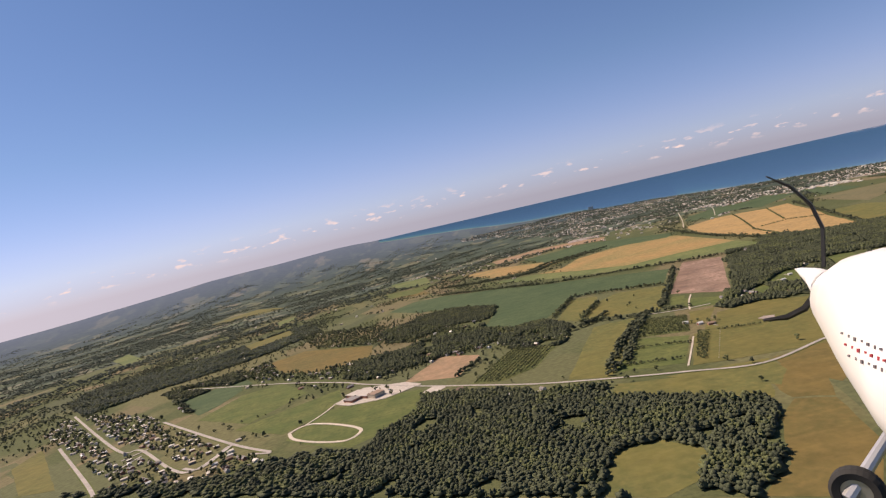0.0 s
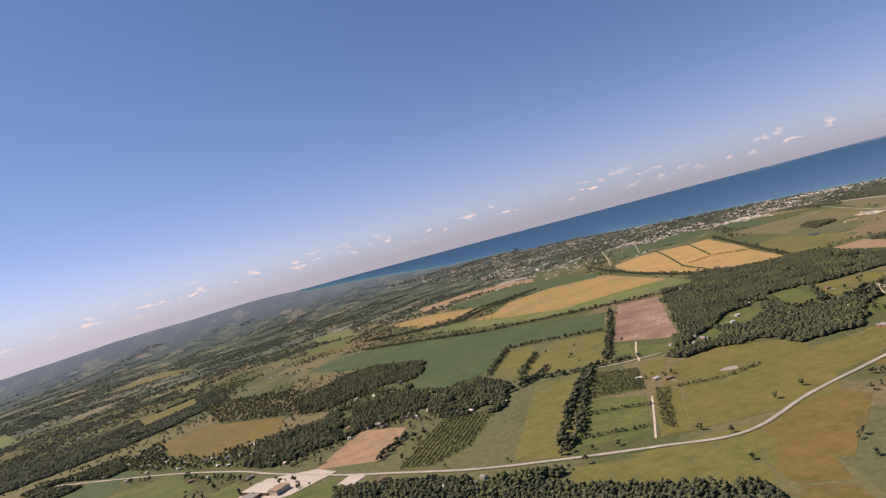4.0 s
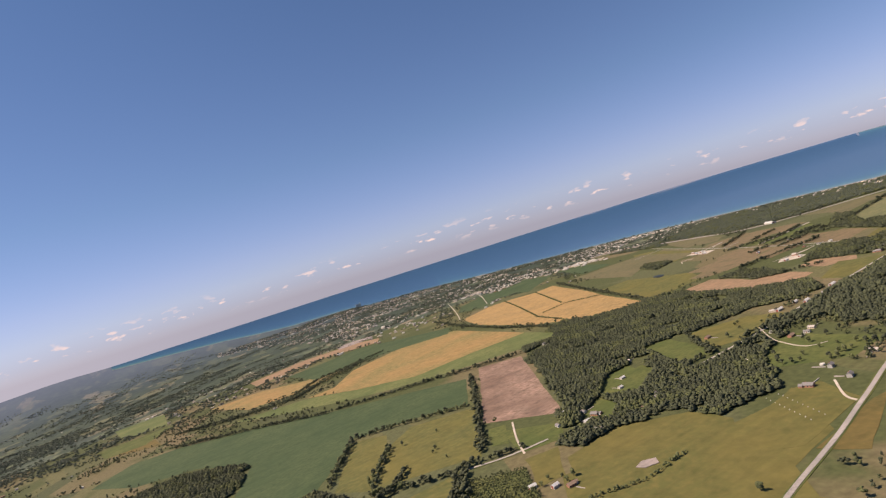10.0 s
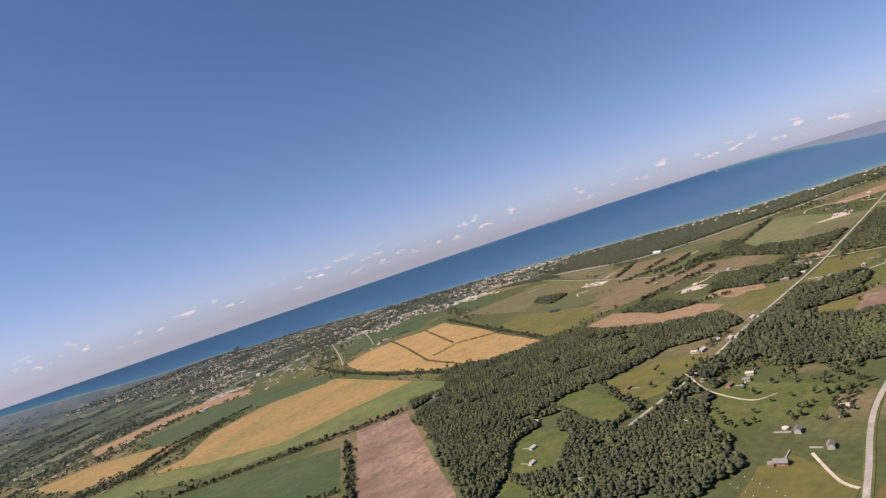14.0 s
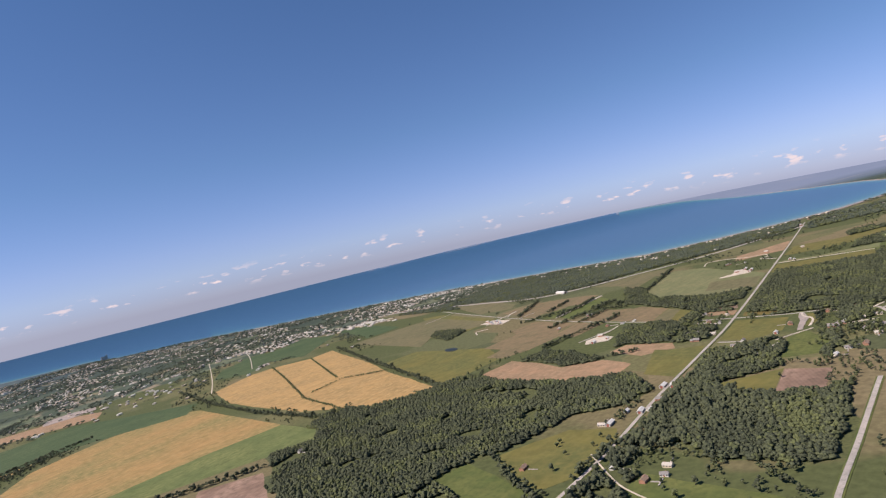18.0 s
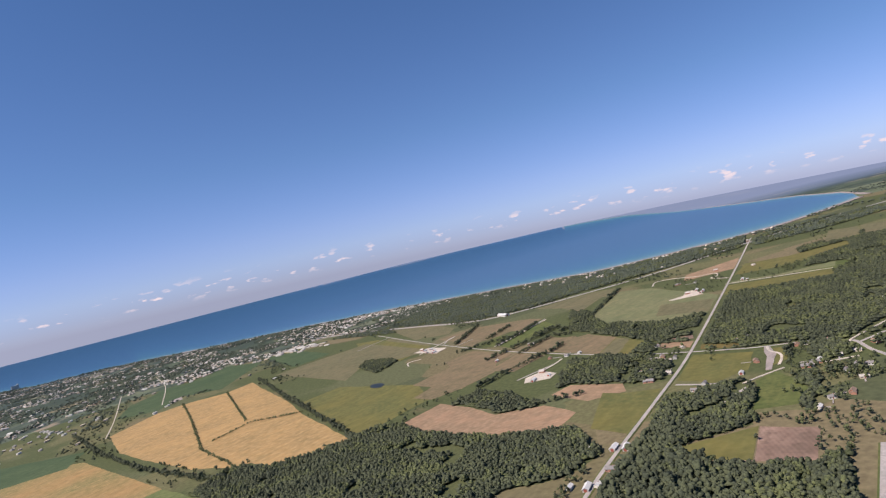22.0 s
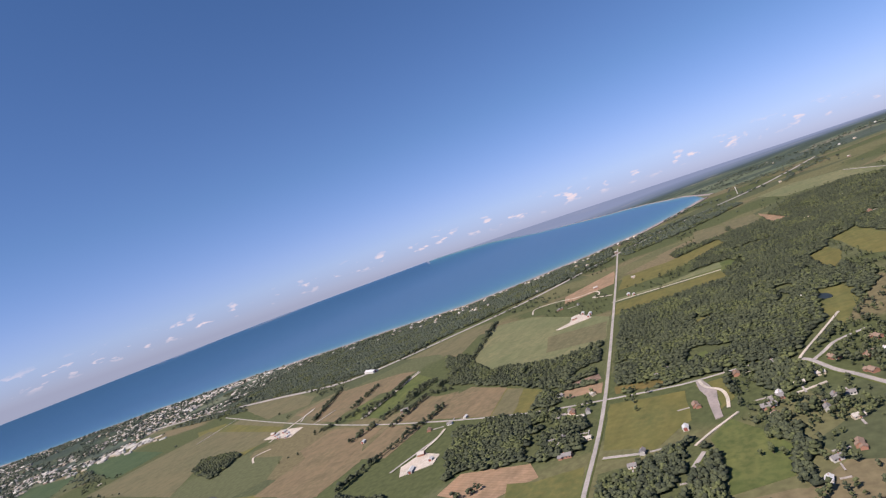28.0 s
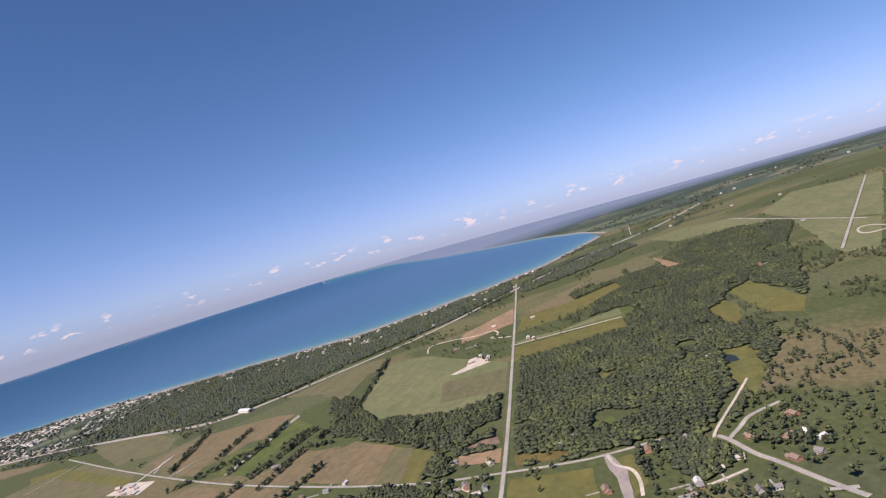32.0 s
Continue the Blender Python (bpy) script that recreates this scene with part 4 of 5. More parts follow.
OCTA = (np.array([(1, 0, 0), (0, 1, 0), (-1, 0, 0), (0, -1, 0), (0, 0, 1), (0, 0, -1)], float), np.array([(0, 1, 4), (1, 2, 4), (2, 3, 4), (3, 0, 4), (1, 0, 5), (2, 1, 5), (3, 2, 5), (0, 3, 5)]))


def tree_shape(seed, lumps, conifer=False, trunk=True, clump=ICO1, forest=False):
    """Points and faces of one tree of height 1 and about 0.75 wide: a tapered trunk, limbs and a crown of clumps. Two materials: 0 leaves, 1 bark."""
    r = np.random.default_rng(seed)
    vs, fs, ms, base = [], [], [], 0
    bv, bf = clump
    for i in range(lumps):
        if conifer:
            h = 0.18 + 0.78 * i / max(lumps - 1, 1)
            rad = 0.24 * (1.08 - h) + 0.02
            c = np.array([r.normal(0, 0.02), r.normal(0, 0.02), h])
            size = np.array([rad, rad, 0.13])
        else:
            a, q = r.uniform(0, 2 * np.pi), r.uniform(0.05, 0.27) if i else 0.0
            c = np.array([q * np.cos(a), q * np.sin(a), (r.uniform(0.56, 0.76) if i else 0.74) if forest else r.uniform(0.36, 0.8) if i else 0.78])
            size = np.array([1, 1, 0.85]) * r.uniform(0.14, 0.23) * (1.0 if lumps > 6 else 1.12 if lumps > 3 else 1.5)
        v = bv * (1 + r.normal(0, 0.14 if len(bv) > 8 else 0.22, (len(bv), 1))) * size + c
        vs.append(v)
        fs.append(bf + base)
        ms += [0] * len(bf)
        base += len(v)
    if forest:   # the understorey that closes the gaps between the crowns
        vs.append(OCTA[0] * np.array([0.72, 0.72, 0.30]) * (1 + r.normal(0, 0.12, (6, 1))) + np.array([0, 0, 0.36]))
        fs.append(OCTA[1] + base)
        ms += [0] * 8
        base += 6
    if trunk:
        ring = 5
        for (p0, p1, r0, r1) in [((0, 0, -0.02), (0.01, 0, 0.55), 0.035, 0.015)] + ([] if conifer else [((0, 0, 0.3), (0.16, 0.08, 0.52), 0.014, 0.006), ((0, 0, 0.34), (-0.13, 0.12, 0.56), 0.014, 0.006)]):
            t = np.linspace(0, 2 * np.pi, ring, endpoint=False)
            circ = np.stack([np.cos(t), np.sin(t), 0 * t], 1)
            v = np.concatenate([circ * r0 + p0, circ * r1 + p1])
            f = []
            for k in range(ring):
                n2 = (k + 1) % ring
                f += [[k, n2, ring + n2], [k, ring + n2, ring + k]]
            vs.append(v)
            fs.append(np.array(f) + base)
            ms += [1] * len(f)
            base += len(v)
    return np.concatenate(vs), np.concatenate(fs), np.array(ms)


BROAD = [tree_shape(s, 9) for s in range(6)]
CANOPY = [tree_shape(60 + s, 5, trunk=False) for s in range(9)]
FOREST = [tree_shape(100 + s, 5, trunk=False, forest=True) for s in range(9)]
FOREST_FAR = [tree_shape(120 + s, 4, trunk=False, clump=OCTA, forest=True) for s in range(9)]
BROAD_FAR = [tree_shape(20 + s, 5, trunk=False, clump=OCTA) for s in range(9)]
TINY = [tree_shape(80 + s, 2, trunk=False, clump=OCTA) for s in range(4)]
FIRS = [tree_shape(40 + s, 4, True, False, OCTA) for s in range(3)]


def grove(name, places, shapes, mats, label, category="trees"):
    """Many trees joined: places are rows of x, y, z, height, width."""
    vs, fs, ms, base = [], [], [], 0
    for x, y, z, h, w in places:
        v, f, m = shapes[int(rng.integers(len(shapes)))]
        a = rng.uniform(0, 2 * np.pi)
        c, s = math.cos(a) * w, math.sin(a) * w
        vs.append(np.stack([v[:, 0] * c - v[:, 1] * s + x, v[:, 0] * s + v[:, 1] * c + y, v[:, 2] * h + z], 1))
        fs.append(f + base)
        ms.append(m)
        base += len(v)
    if not vs:
        return None
    v, f, m = np.concatenate(vs), np.concatenate(fs), np.concatenate(ms)
    me = bpy.data.meshes.new(name)
    me.vertices.add(len(v))
    me.vertices.foreach_set("co", v.ravel())
    me.loops.add(f.size)
    me.loops.foreach_set("vertex_index", f.ravel())
    me.polygons.add(len(f))
    me.polygons.foreach_set("loop_start", np.arange(0, f.size, 3))
    me.polygons.foreach_set("material_index", m)
    me.polygons.foreach_set("use_smooth", [True] * len(f))
    for mt in mats:
        me.materials.append(mt)
    me.update(calc_edges=True)
    ob = new(name, me)
    return tagged(ob, label, category, kind="stuff")


def boxed(poly):
    xs, ys = [p[0] for p in poly], [p[1] for p in poly]
    return min(xs), min(ys), max(xs), max(ys)


FIELD_BOX = [(boxed(p), p) for _, p in FIELDS]
WOOD_BOX = [(boxed(p), p) for p in WOODS]
CELL = 8.0
ROAD_CELLS = set()
for width, kind, pts in ROADS:
    for (x0, y0), (x1, y1) in zip(pts, pts[1:]):
        n_s = int(math.hypot(x1 - x0, y1 - y0) / 2) + 1
        for k in range(n_s + 1):
            x, y = x0 + (x1 - x0) * k / n_s, y0 + (y1 - y0) * k / n_s
            side = width * 0.5 + (5.5 if pts[0] == (412, 609) or len(pts) > 14 else 2.6)
            for ox in (-side, -side * 0.66, -side / 3, 0, side / 3, side * 0.66, side):
                for oy in (-side, -side * 0.66, -side / 3, 0, side / 3, side * 0.66, side):
                    ROAD_CELLS.add((int((x + ox) // 2), int((y + oy) // 2)))


def within(x, y, boxes):
    return any(b[0] <= x <= b[2] and b[1] <= y <= b[3] and inside(x, y, p) for b, p in boxes)


def on_lake(x, y):
    a, r = math.degrees(math.atan2(y - CY, x - CX)), math.hypot(x - CX, y - CY)
    if not (near_r[0][0] < a < near_r[-1][0]):
        return False
    return float(np.interp(a, na, nr)) - 17 < r < (float(np.interp(a, fa, fr)) + 12 if a < fa[-1] else R_OUT + 1)


def clear(x, y):
    return (int(x // 2), int(y // 2)) not in ROAD_CELLS and not within(x, y, FIELD_BOX)


for n_w, (box, poly) in enumerate(WOOD_BOX):
    mid_x, mid_y = (box[0] + box[2]) / 2, (box[1] + box[3]) / 2
    near = math.hypot(mid_x - 330, mid_y - 420) < 520
    gap = 3.1 if near else 3.8 if math.hypot(mid_x - 600, mid_y - 500) < 800 else 5.2
    leafy, light, firs = [], [], []
    y = box[1]
    while y < box[3]:
        x = box[0]
        while x < box[2]:
            px, py = x + rng.uniform(-0.45, 0.45) * gap, y + rng.uniform(-0.45, 0.45) * gap
            fray = 5 * noise.noise(Vector((px * 0.06, py * 0.06, 8)))
            if inside(px + fray, py - fray, poly) and noise.noise(Vector((px * 0.03, py * 0.03, 6))) + 0.35 * noise.noise(Vector((px * 0.09, py * 0.09, 16))) < 0.42 and clear(px, py) and not on_lake(px, py) and rng.random() < 0.95 and not within(px, py, WOOD_BOX[:n_w]):
                lump = noise.noise(Vector((px * 0.02, py * 0.02, 0)))
                h = 4.6 + 1.4 * lump + rng.normal(0, 0.4)
                row = (px, py, land(px, py), max(2.6, h), max(3.4, gap * 1.5 + rng.normal(0, 0.7)))
                (firs if rng.random() < 0.02 + 0.16 * max(0, lump) else light if rng.random() < 0.22 + 1.1 * noise.noise(Vector((px * 0.03, py * 0.03, 3))) else leafy).append(row)
            x += gap
        y += gap
    # woods far from the flight take the haze-tinted leaves
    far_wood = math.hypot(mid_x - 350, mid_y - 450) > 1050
    grove("woodland", leafy, FOREST if near else FOREST_FAR, [HAZED_LEAVES if far_wood else LEAVES, BARK], "dense dark green broadleaf woodland canopy", "woodland")
    grove("woodland", light, FOREST if near else FOREST_FAR, [LEAVES_B, BARK], "lighter green young trees within the woodland", "woodland")
    grove("conifers", firs, FIRS, [NEEDLES, BARK], "dark conifers standing among the broadleaf woodland", "conifers")

HEDGE_TREES = []
for pts in HEDGES:
    rows = []
    for (x0, y0), (x1, y1) in zip(pts, pts[1:]):
        n_s = max(1, int(math.hypot(x1 - x0, y1 - y0) / 1.5))
        for k in range(n_s):
            if rng.random() < 0.12:
                continue
            u = (k + rng.random()) / n_s
            x, y = x0 + (x1 - x0) * u + rng.normal(0, 1.6), y0 + (y1 - y0) * u + rng.normal(0, 1.6)
            h = abs(rng.normal(3.4, 1.2)) + 1.2
            if len(HEDGE_TREES) < 210 and math.hypot(x - 230, y - 560) < 300 and (int(x // 2), int(y // 2)) not in ROAD_CELLS:
                HEDGE_TREES.append((x, y, h))
            else:
                rows.append((x, y, land(x, y), h, h * rng.uniform(1.1, 1.6)))
    grove("hedgerow", rows, BROAD_FAR, [LEAVES, BARK], "uneven hedgerow of trees and bushes between fields", "hedgerow")

WOOD_BOX.append((boxed(p_extra := [(430, 600), (520, 616), (620, 626), (650, 600), (612, 566), (545, 556), (505, 590)]), p_extra))

# ---- loose trees over the open country, thicker in hollows ----
VILLAGE_BOX = [(boxed(p), p) for p in VILLAGES]
loose, far_loose, strips = [], [], []
for i in range(46000):
    r = 3500 * math.sqrt(rng.random()) if i % 2 else 1350 * math.sqrt(rng.random())
    a = rng.uniform(-0.7, 3.1)
    x, y = CX + r * math.cos(a), CY + r * math.sin(a)
    if i % 4 == 1:
        x, y = rng.uniform(420, 1250), rng.uniform(250, 640)
        r = math.hypot(x - CX, y - CY)
    lump = noise.noise(Vector((x * 0.004, y * 0.006, 2))) + 0.5 * noise.noise(Vector((x * 0.02, y * 0.02, 4)))
    need = 0.2 if r < 1350 else 0.0
    if r < 1350 and a > 1.55:
        need = 0.12
    if x > 420 and y < 640:
        lump, need = noise.noise(Vector((x * 0.016, y * 0.016, 2))) + 0.6 * noise.noise(Vector((x * 0.06, y * 0.06, 4))), 0.02
    if lump < need or not wooded(x, y) or inside(x, y, VILLAGES[0]) or on_lake(x, y) or not clear(x, y) or within(x, y, WOOD_BOX):
        continue
    h = abs(rng.normal(3.5, 1.2)) + 1.2
    if x > 420 and y < 640:
        h *= 0.78
    if r > 1350:
        far_loose.append((x, y, land(x, y), h * 0.85, h * 1.7))
    else:
        loose.append((x, y, land(x, y), h, h * rng.uniform(0.85, 1.15)))
for box, poly in VILLAGE_BOX:
    y = box[1]
    while y < box[3]:
        x = box[0]
        while x < box[2]:
            px, py = x + rng.uniform(-3, 3), y + rng.uniform(-3, 3)
            if rng.random() < (0.33 if poly is VILLAGES[0] else 0.40 if poly is VILLAGES[1] else 0.6) and inside(px, py, poly) and clear(px, py):
                h = abs(rng.normal(3.6, 1.3)) + 1.3
                loose.append((px, py, land(px, py), h, h * 1.05))
            x += 4.8
        y += 4.8
for n_p in range(800):
    r, a = 1250 + 2400 * rng.random() ** 0.8, rng.uniform(-0.25, 2.75)
    if n_p > 560:
        r, a = rng.uniform(2300, 4300), rng.uniform(1.6, 2.6)
    elif n_p > 360:
        r, a = rng.uniform(1050, 2400), rng.uniform(1.5, 2.8)
    x0, y0 = CX + r * math.cos(a), CY + r * math.sin(a)
    long_, wide_, lie = rng.uniform(60, 190), rng.uniform(12, 45), radians(62 + 90 * int(rng.integers(2)) * (rng.random() < 0.4)) + rng.normal(0, 0.08)
    for k in range(int(long_ * wide_ / (32 if r < 1500 else 55 if r < 2600 else 75))):
        u, v = rng.uniform(-1, 1) * long_, rng.uniform(-1, 1) * wide_
        x, y = x0 + u * math.cos(lie) - v * math.sin(lie), y0 + u * math.sin(lie) + v * math.cos(lie)
        if wooded(x, y) and not on_lake(x, y) and clear(x, y) and not within(x, y, VILLAGE_BOX[:2]):
            h = abs(rng.normal(4.6, 1.0)) + 1.3
            if r < 1500:
                strips.append((x, y, land(x, y), h * 0.8, h * 1.15))
            else:
                far_loose.append((x, y, land(x, y), h, h * 2.1))
for n_g in range(6):
    part_of = loose[n_g::6]
    grove("scattered_trees", part_of[::2], BROAD_FAR, [LEAVES, BARK], "scattered broadleaf trees over open country")
    grove("scattered_trees", part_of[1::2], BROAD_FAR, [LEAVES_B, BARK], "scattered lighter green trees over open country")
for pts in LOW_HEDGES:
    rows = []
    for (x0, y0), (x1, y1) in zip(pts, pts[1:]):
        n_s = max(1, int(math.hypot(x1 - x0, y1 - y0) / 1.5))
        for k in range(n_s):
            u = (k + rng.random()) / n_s
            h = abs(rng.normal(1.9, 0.5)) + 0.5
            rows.append((x0 + (x1 - x0) * u + rng.normal(0, 0.9), y0 + (y1 - y0) * u + rng.normal(0, 0.9), 0.1, h, h * 1.2))
    grove("berry_hedge", rows, CANOPY, [LEAVES_B, BARK], "low row of bright green bushes across the grass", "hedge")
grove("tree_belts", strips, TINY, [LEAVES, BARK], "long dark belts of trees between inland fields")
grove("distant_trees", far_loose, TINY, [HAZED_LEAVES, BARK], "distant clumps of dark green trees")
# extra woods given after the rest
for box, poly in WOOD_BOX[len(WOODS):]:
    rows = []
    for i in range(1700):
        x, y = rng.uniform(box[0], box[2]), rng.uniform(box[1], box[3])
        if inside(x, y, poly) and clear(x, y):
            h = abs(rng.normal(5, 1.2)) + 1
            rows.append((x, y, 0.0, h, h * 0.95))
    grove("woodland", rows, BROAD, [LEAVES, BARK], "dense dark green broadleaf woodland canopy", "woodland")

# orchard trees in straight rows
for kind, poly in FIELDS:
    if kind != "orchard":
        continue
    box, rows = boxed(poly), []
    ex, ey = poly[1][0] - poly[0][0], poly[1][1] - poly[0][1]
    el = math.hypot(ex, ey)
    ux, uy = ex / el, ey / el
    span = math.hypot(box[2] - box[0], box[3] - box[1])
    k = -span
    while k < span:
        j = -span
        while j < span:
            x, y = poly[0][0] + ux * j - uy * k + rng.normal(0, 0.15), poly[0][1] + uy * j + ux * k + rng.normal(0, 0.15)
            if inside(x, y, poly) and rng.random() < 0.94:
                h = abs(rng.normal(2.5, 0.35))
                rows.append((x, y, 0.1, h, h * 1.35))
            j += 2.1
        k += 4.2
    grove("orchard_trees", rows, BROAD_FAR, [LEAVES_B, BARK], "straight rows of small green orchard trees", "orchard")

# ---- buildings ----
WALLS = [plain_mat("white_siding", (0.56, 0.54, 0.50), 0.7), plain_mat("red_brick", (0.33, 0.17, 0.12), 0.85), plain_mat("beige_siding", (0.52, 0.44, 0.34), 0.75), plain_mat("grey_siding", (0.38, 0.37, 0.36), 0.75)]
ROOFS = [plain_mat("grey_shingle", (0.20, 0.19, 0.19), 0.9), plain_mat("brown_shingle", (0.24, 0.17, 0.13), 0.9), plain_mat("pale_shingle", (0.40, 0.37, 0.34), 0.85), plain_mat("white_metal_roof", (0.60, 0.60, 0.59), 0.5, 0.1)]
PANE = plain_mat("dark_window_glass", (0.05, 0.06, 0.075), 0.15, 0.0, 0.1, spec=0.6)
DOOR_RED, DOOR_WHITE = plain_mat("door_paint", (0.28, 0.08, 0.06), 0.6), plain_mat("garage_paint", (0.66, 0.65, 0.62), 0.6)
CONCRETE = plain_mat("concrete", (0.38, 0.345, 0.31), 0.9, scale=0.3)


def part(name, bm, material, parent, label=""):
    me = bpy.data.meshes.new(name)
    bm.to_mesh(me)
    bm.free()
    me.materials.append(material)
    ob = new(name, me)
    ob.parent = parent
    return tagged(ob, label) if label else ob


def slab(x0, y0, z0, x1, y1, z1, bevel=0.0):
    b = bmesh.new()
    bmesh.ops.create_cube(b, size=1)
    for v in b.verts:
        v.co = Vector(((x0 + x1) / 2 + v.co.x * (x1 - x0), (y0 + y1) / 2 + v.co.y * (y1 - y0), (z0 + z1) / 2 + v.co.z * (z1 - z0)))
    if bevel:
        bmesh.ops.bevel(b, geom=b.edges[:], offset=bevel, segments=1, affect="EDGES")
    return b


def gable(x0, y0, x1, y1, z, h, over=0.4, thick=0.18):
    """A pitched roof of two thick slopes, ridge along x."""
    b = bmesh.new()
    xm0, xm1, ym = x0 - over, x1 + over, (y0 + y1) / 2
    half = (y1 - y0) / 2
    drop = over * h / half
    prof = [(y0 - over, z - drop), (ym, z + h), (y1 + over, z - drop), (y1 + over, z - drop + thick), (ym, z + h + thick * 1.3), (y0 - over, z - drop + thick)]
    rings = [[b.verts.new((x, p[0], p[1])) for p in prof] for x in (xm0, xm1)]
    for i in range(6):
        b.faces.new((rings[0][i], rings[0][(i + 1) % 6], rings[1][(i + 1) % 6], rings[1][i]))
    for r in rings:
        b.faces.new((r[0], r[1], r[4], r[5]))
        b.faces.new((r[1], r[2], r[3], r[4]))
    bmesh.ops.recalc_face_normals(b, faces=b.faces)
    return b


def gabled_walls(x0, y0, x1, y1, z, h):
    b = bmesh.new()
    ym = (y0 + y1) / 2
    prof = [(y0, -0.3), (y1, -0.3), (y1, z), (ym, z + h), (y0, z)]
    rings = [[b.verts.new((x, p[0], p[1])) for p in prof] for x in (x0, x1)]
    for i in range(5):
        b.faces.new((rings[0][i], rings[0][(i + 1) % 5], rings[1][(i + 1) % 5], rings[1][i]))
    b.faces.new(rings[0][::-1])
    b.faces.new(rings[1])
    bmesh.ops.recalc_face_normals(b, faces=b.faces)
    return b


def make_house(wide, deep, high, pitch, wall, roof, label, wing=True, category="house"):
    top = new("house")
    tagged(top, label, category, "houses of the countryside")
    x, y = wide / 2, deep / 2
    part("wall", gabled_walls(-x, -y, x, y, high, pitch), wall, top)
    part("roof", gable(-x, -y, x, y, high, pitch), roof, top)
    part("chimney", slab(x * 0.4, -0.35, high + pitch * 0.4, x * 0.4 + 0.6, 0.35, high + pitch + 0.7, 0.04), WALLS[1], top)
    for i in range(3):
        cx = -x + wide * (i + 0.5) / 3
        if i == 1:
            part("door", slab(cx - 0.45, -y - 0.06, 0, cx + 0.45, -y + 0.02, 2.0), DOOR_RED, top)
        else:
            part("window", slab(cx - 0.6, -y - 0.05, 0.9, cx + 0.6, -y + 0.02, 2.0), PANE, top)
        part("window", slab(cx - 0.6, y - 0.02, 0.9, cx + 0.6, y + 0.05, 2.0), PANE, top)
    if wing:
        part("garage", gabled_walls(x - 0.2, -y * 0.2, x + deep * 0.55, y + 1.2, high * 0.85, pitch * 0.7), wall, top)
        part("garage_roof", gable(x - 0.2, -y * 0.2, x + deep * 0.55, y + 1.2, high * 0.85, pitch * 0.7), roof, top)
        part("garage_door", slab(x + 0.5, -y * 0.2 - 0.05, 0, x + deep * 0.45, -y * 0.2 + 0.02, 2.0), DOOR_WHITE, top)
    return top


def make_barn(wide, deep, high, pitch, wall, roof, label):
    top = new("barn")
    tagged(top, label, "barn", "farm buildings")
    x, y = wide / 2, deep / 2
    part("wall", gabled_walls(-x, -y, x, y, high, pitch), wall, top)
    part("roof", gable(-x, -y, x, y, high, pitch, 0.5, 0.22), roof, top)
    part("barn_door", slab(-x - 0.06, -1.5, 0, -x + 0.02, 1.5, 3.0), DOOR_RED, top)
    for i in range(3):
        cx = -x + wide * (i + 0.5) / 3
        part("window", slab(cx - 0.5, -y - 0.05, 1.5, cx + 0.5, -y + 0.02, 2.4), PANE, top)
    return top


HOUSES = [
    make_house(7.5, 5.4, 2.3, 1.5, WALLS[0], ROOFS[0], "white-sided bungalow with a grey shingle gable roof", False),
    make_house(8.2, 5.8, 2.4, 1.7, WALLS[1], ROOFS[1], "red brick house with a brown shingle gable roof and garage"),
    make_house(8.8, 5.6, 2.3, 1.5, WALLS[2], ROOFS[2], "beige house with a pale shingle gable roof", False),
    make_house(6.6, 5, 3.2, 1.8, WALLS[3], ROOFS[0], "grey two-storey house with a dark gable roof", False),
    make_house(10, 6.6, 2.6, 1.9, WALLS[1], ROOFS[0], "large brick country house with a dark roof and garage"),
    make_house(7, 5, 2.3, 1.4, WALLS[0], ROOFS[3], "white cottage under a bright metal roof", False),
]
BARNS = [
    make_barn(13, 6, 2.8, 1.6, WALLS[3], ROOFS[3], "long farm shed with a bright white metal roof"),
    make_barn(9.5, 6.5, 3.4, 2.4, WALLS[1], ROOFS[2], "red farm barn with a pale worn roof"),
    make_barn(7.5, 5, 2.6, 1.5, WALLS[0], ROOFS[3], "white outbuilding with a white metal roof"),
]
SITES, used = [], set()


def put(thing, x, y, turn, first):
    """The first of a kind is moved into place, the others are copies."""
    m = pose(x, y, land(x, y) + 0.1, 0, 0, turn)
    if first:
        thing.matrix_basis = m @ Matrix.Scale(0.63, 4)
        return thing
    return copy_thing(thing, m)


def settle(kinds, n_k, x, y, turn):
    key = (id(kinds), n_k)
    put(kinds[n_k], x, y, turn, key not in used)
    used.add(key)
    SITES.append((x, y))


COUNTRY = [(221, 538), (278, 633), (292, 614), (304, 619), (90, 438), (-7, 492), (-15, 526), (50, 466), (25, 472), (381, 494), (400, 479), (419, 568), (475, 571),
           (304, 634), (372, 664), (343, 589), (460, 926), (547, 640), (323, 585), (484, 563), (486, 597), (539, 584), (414, 500), (444, 489), (474, 657), (294, 606), (353, 645), (284, 589), (347, 596), (411, 700), (-350, 1646), (-214, 1531), (-39, 898), (-23, 890), (19, 876), (52, 691), (81, 674), (18, 692)]
COUNTRY_E = [(774, 665), (598, 619), (742, 606), (693, 571), (791, 580), (866, 605), (783, 659), (756, 655), (827, 671), (812, 659), (826, 556), (831, 534), (783, 534), (769, 541), (753, 514),
             (799, 512), (714, 507), (705, 517), (689, 522), (858, 609), (818, 655), (791, 523), (788, 488), (766, 502), (957, 505), (779, 673), (783, 664), (775, 646), (825, 669), (833, 536), (806, 528), (778, 535), (765, 509), (740, 503), (859, 815), (863, 795), (870, 782), (938, 892), (546, 583), (495, 566), (705, 575), (729, 610), (578, 618), (1216, 785), (1210, 757), (1284, 690), (1221, 410), (1425, 309)]
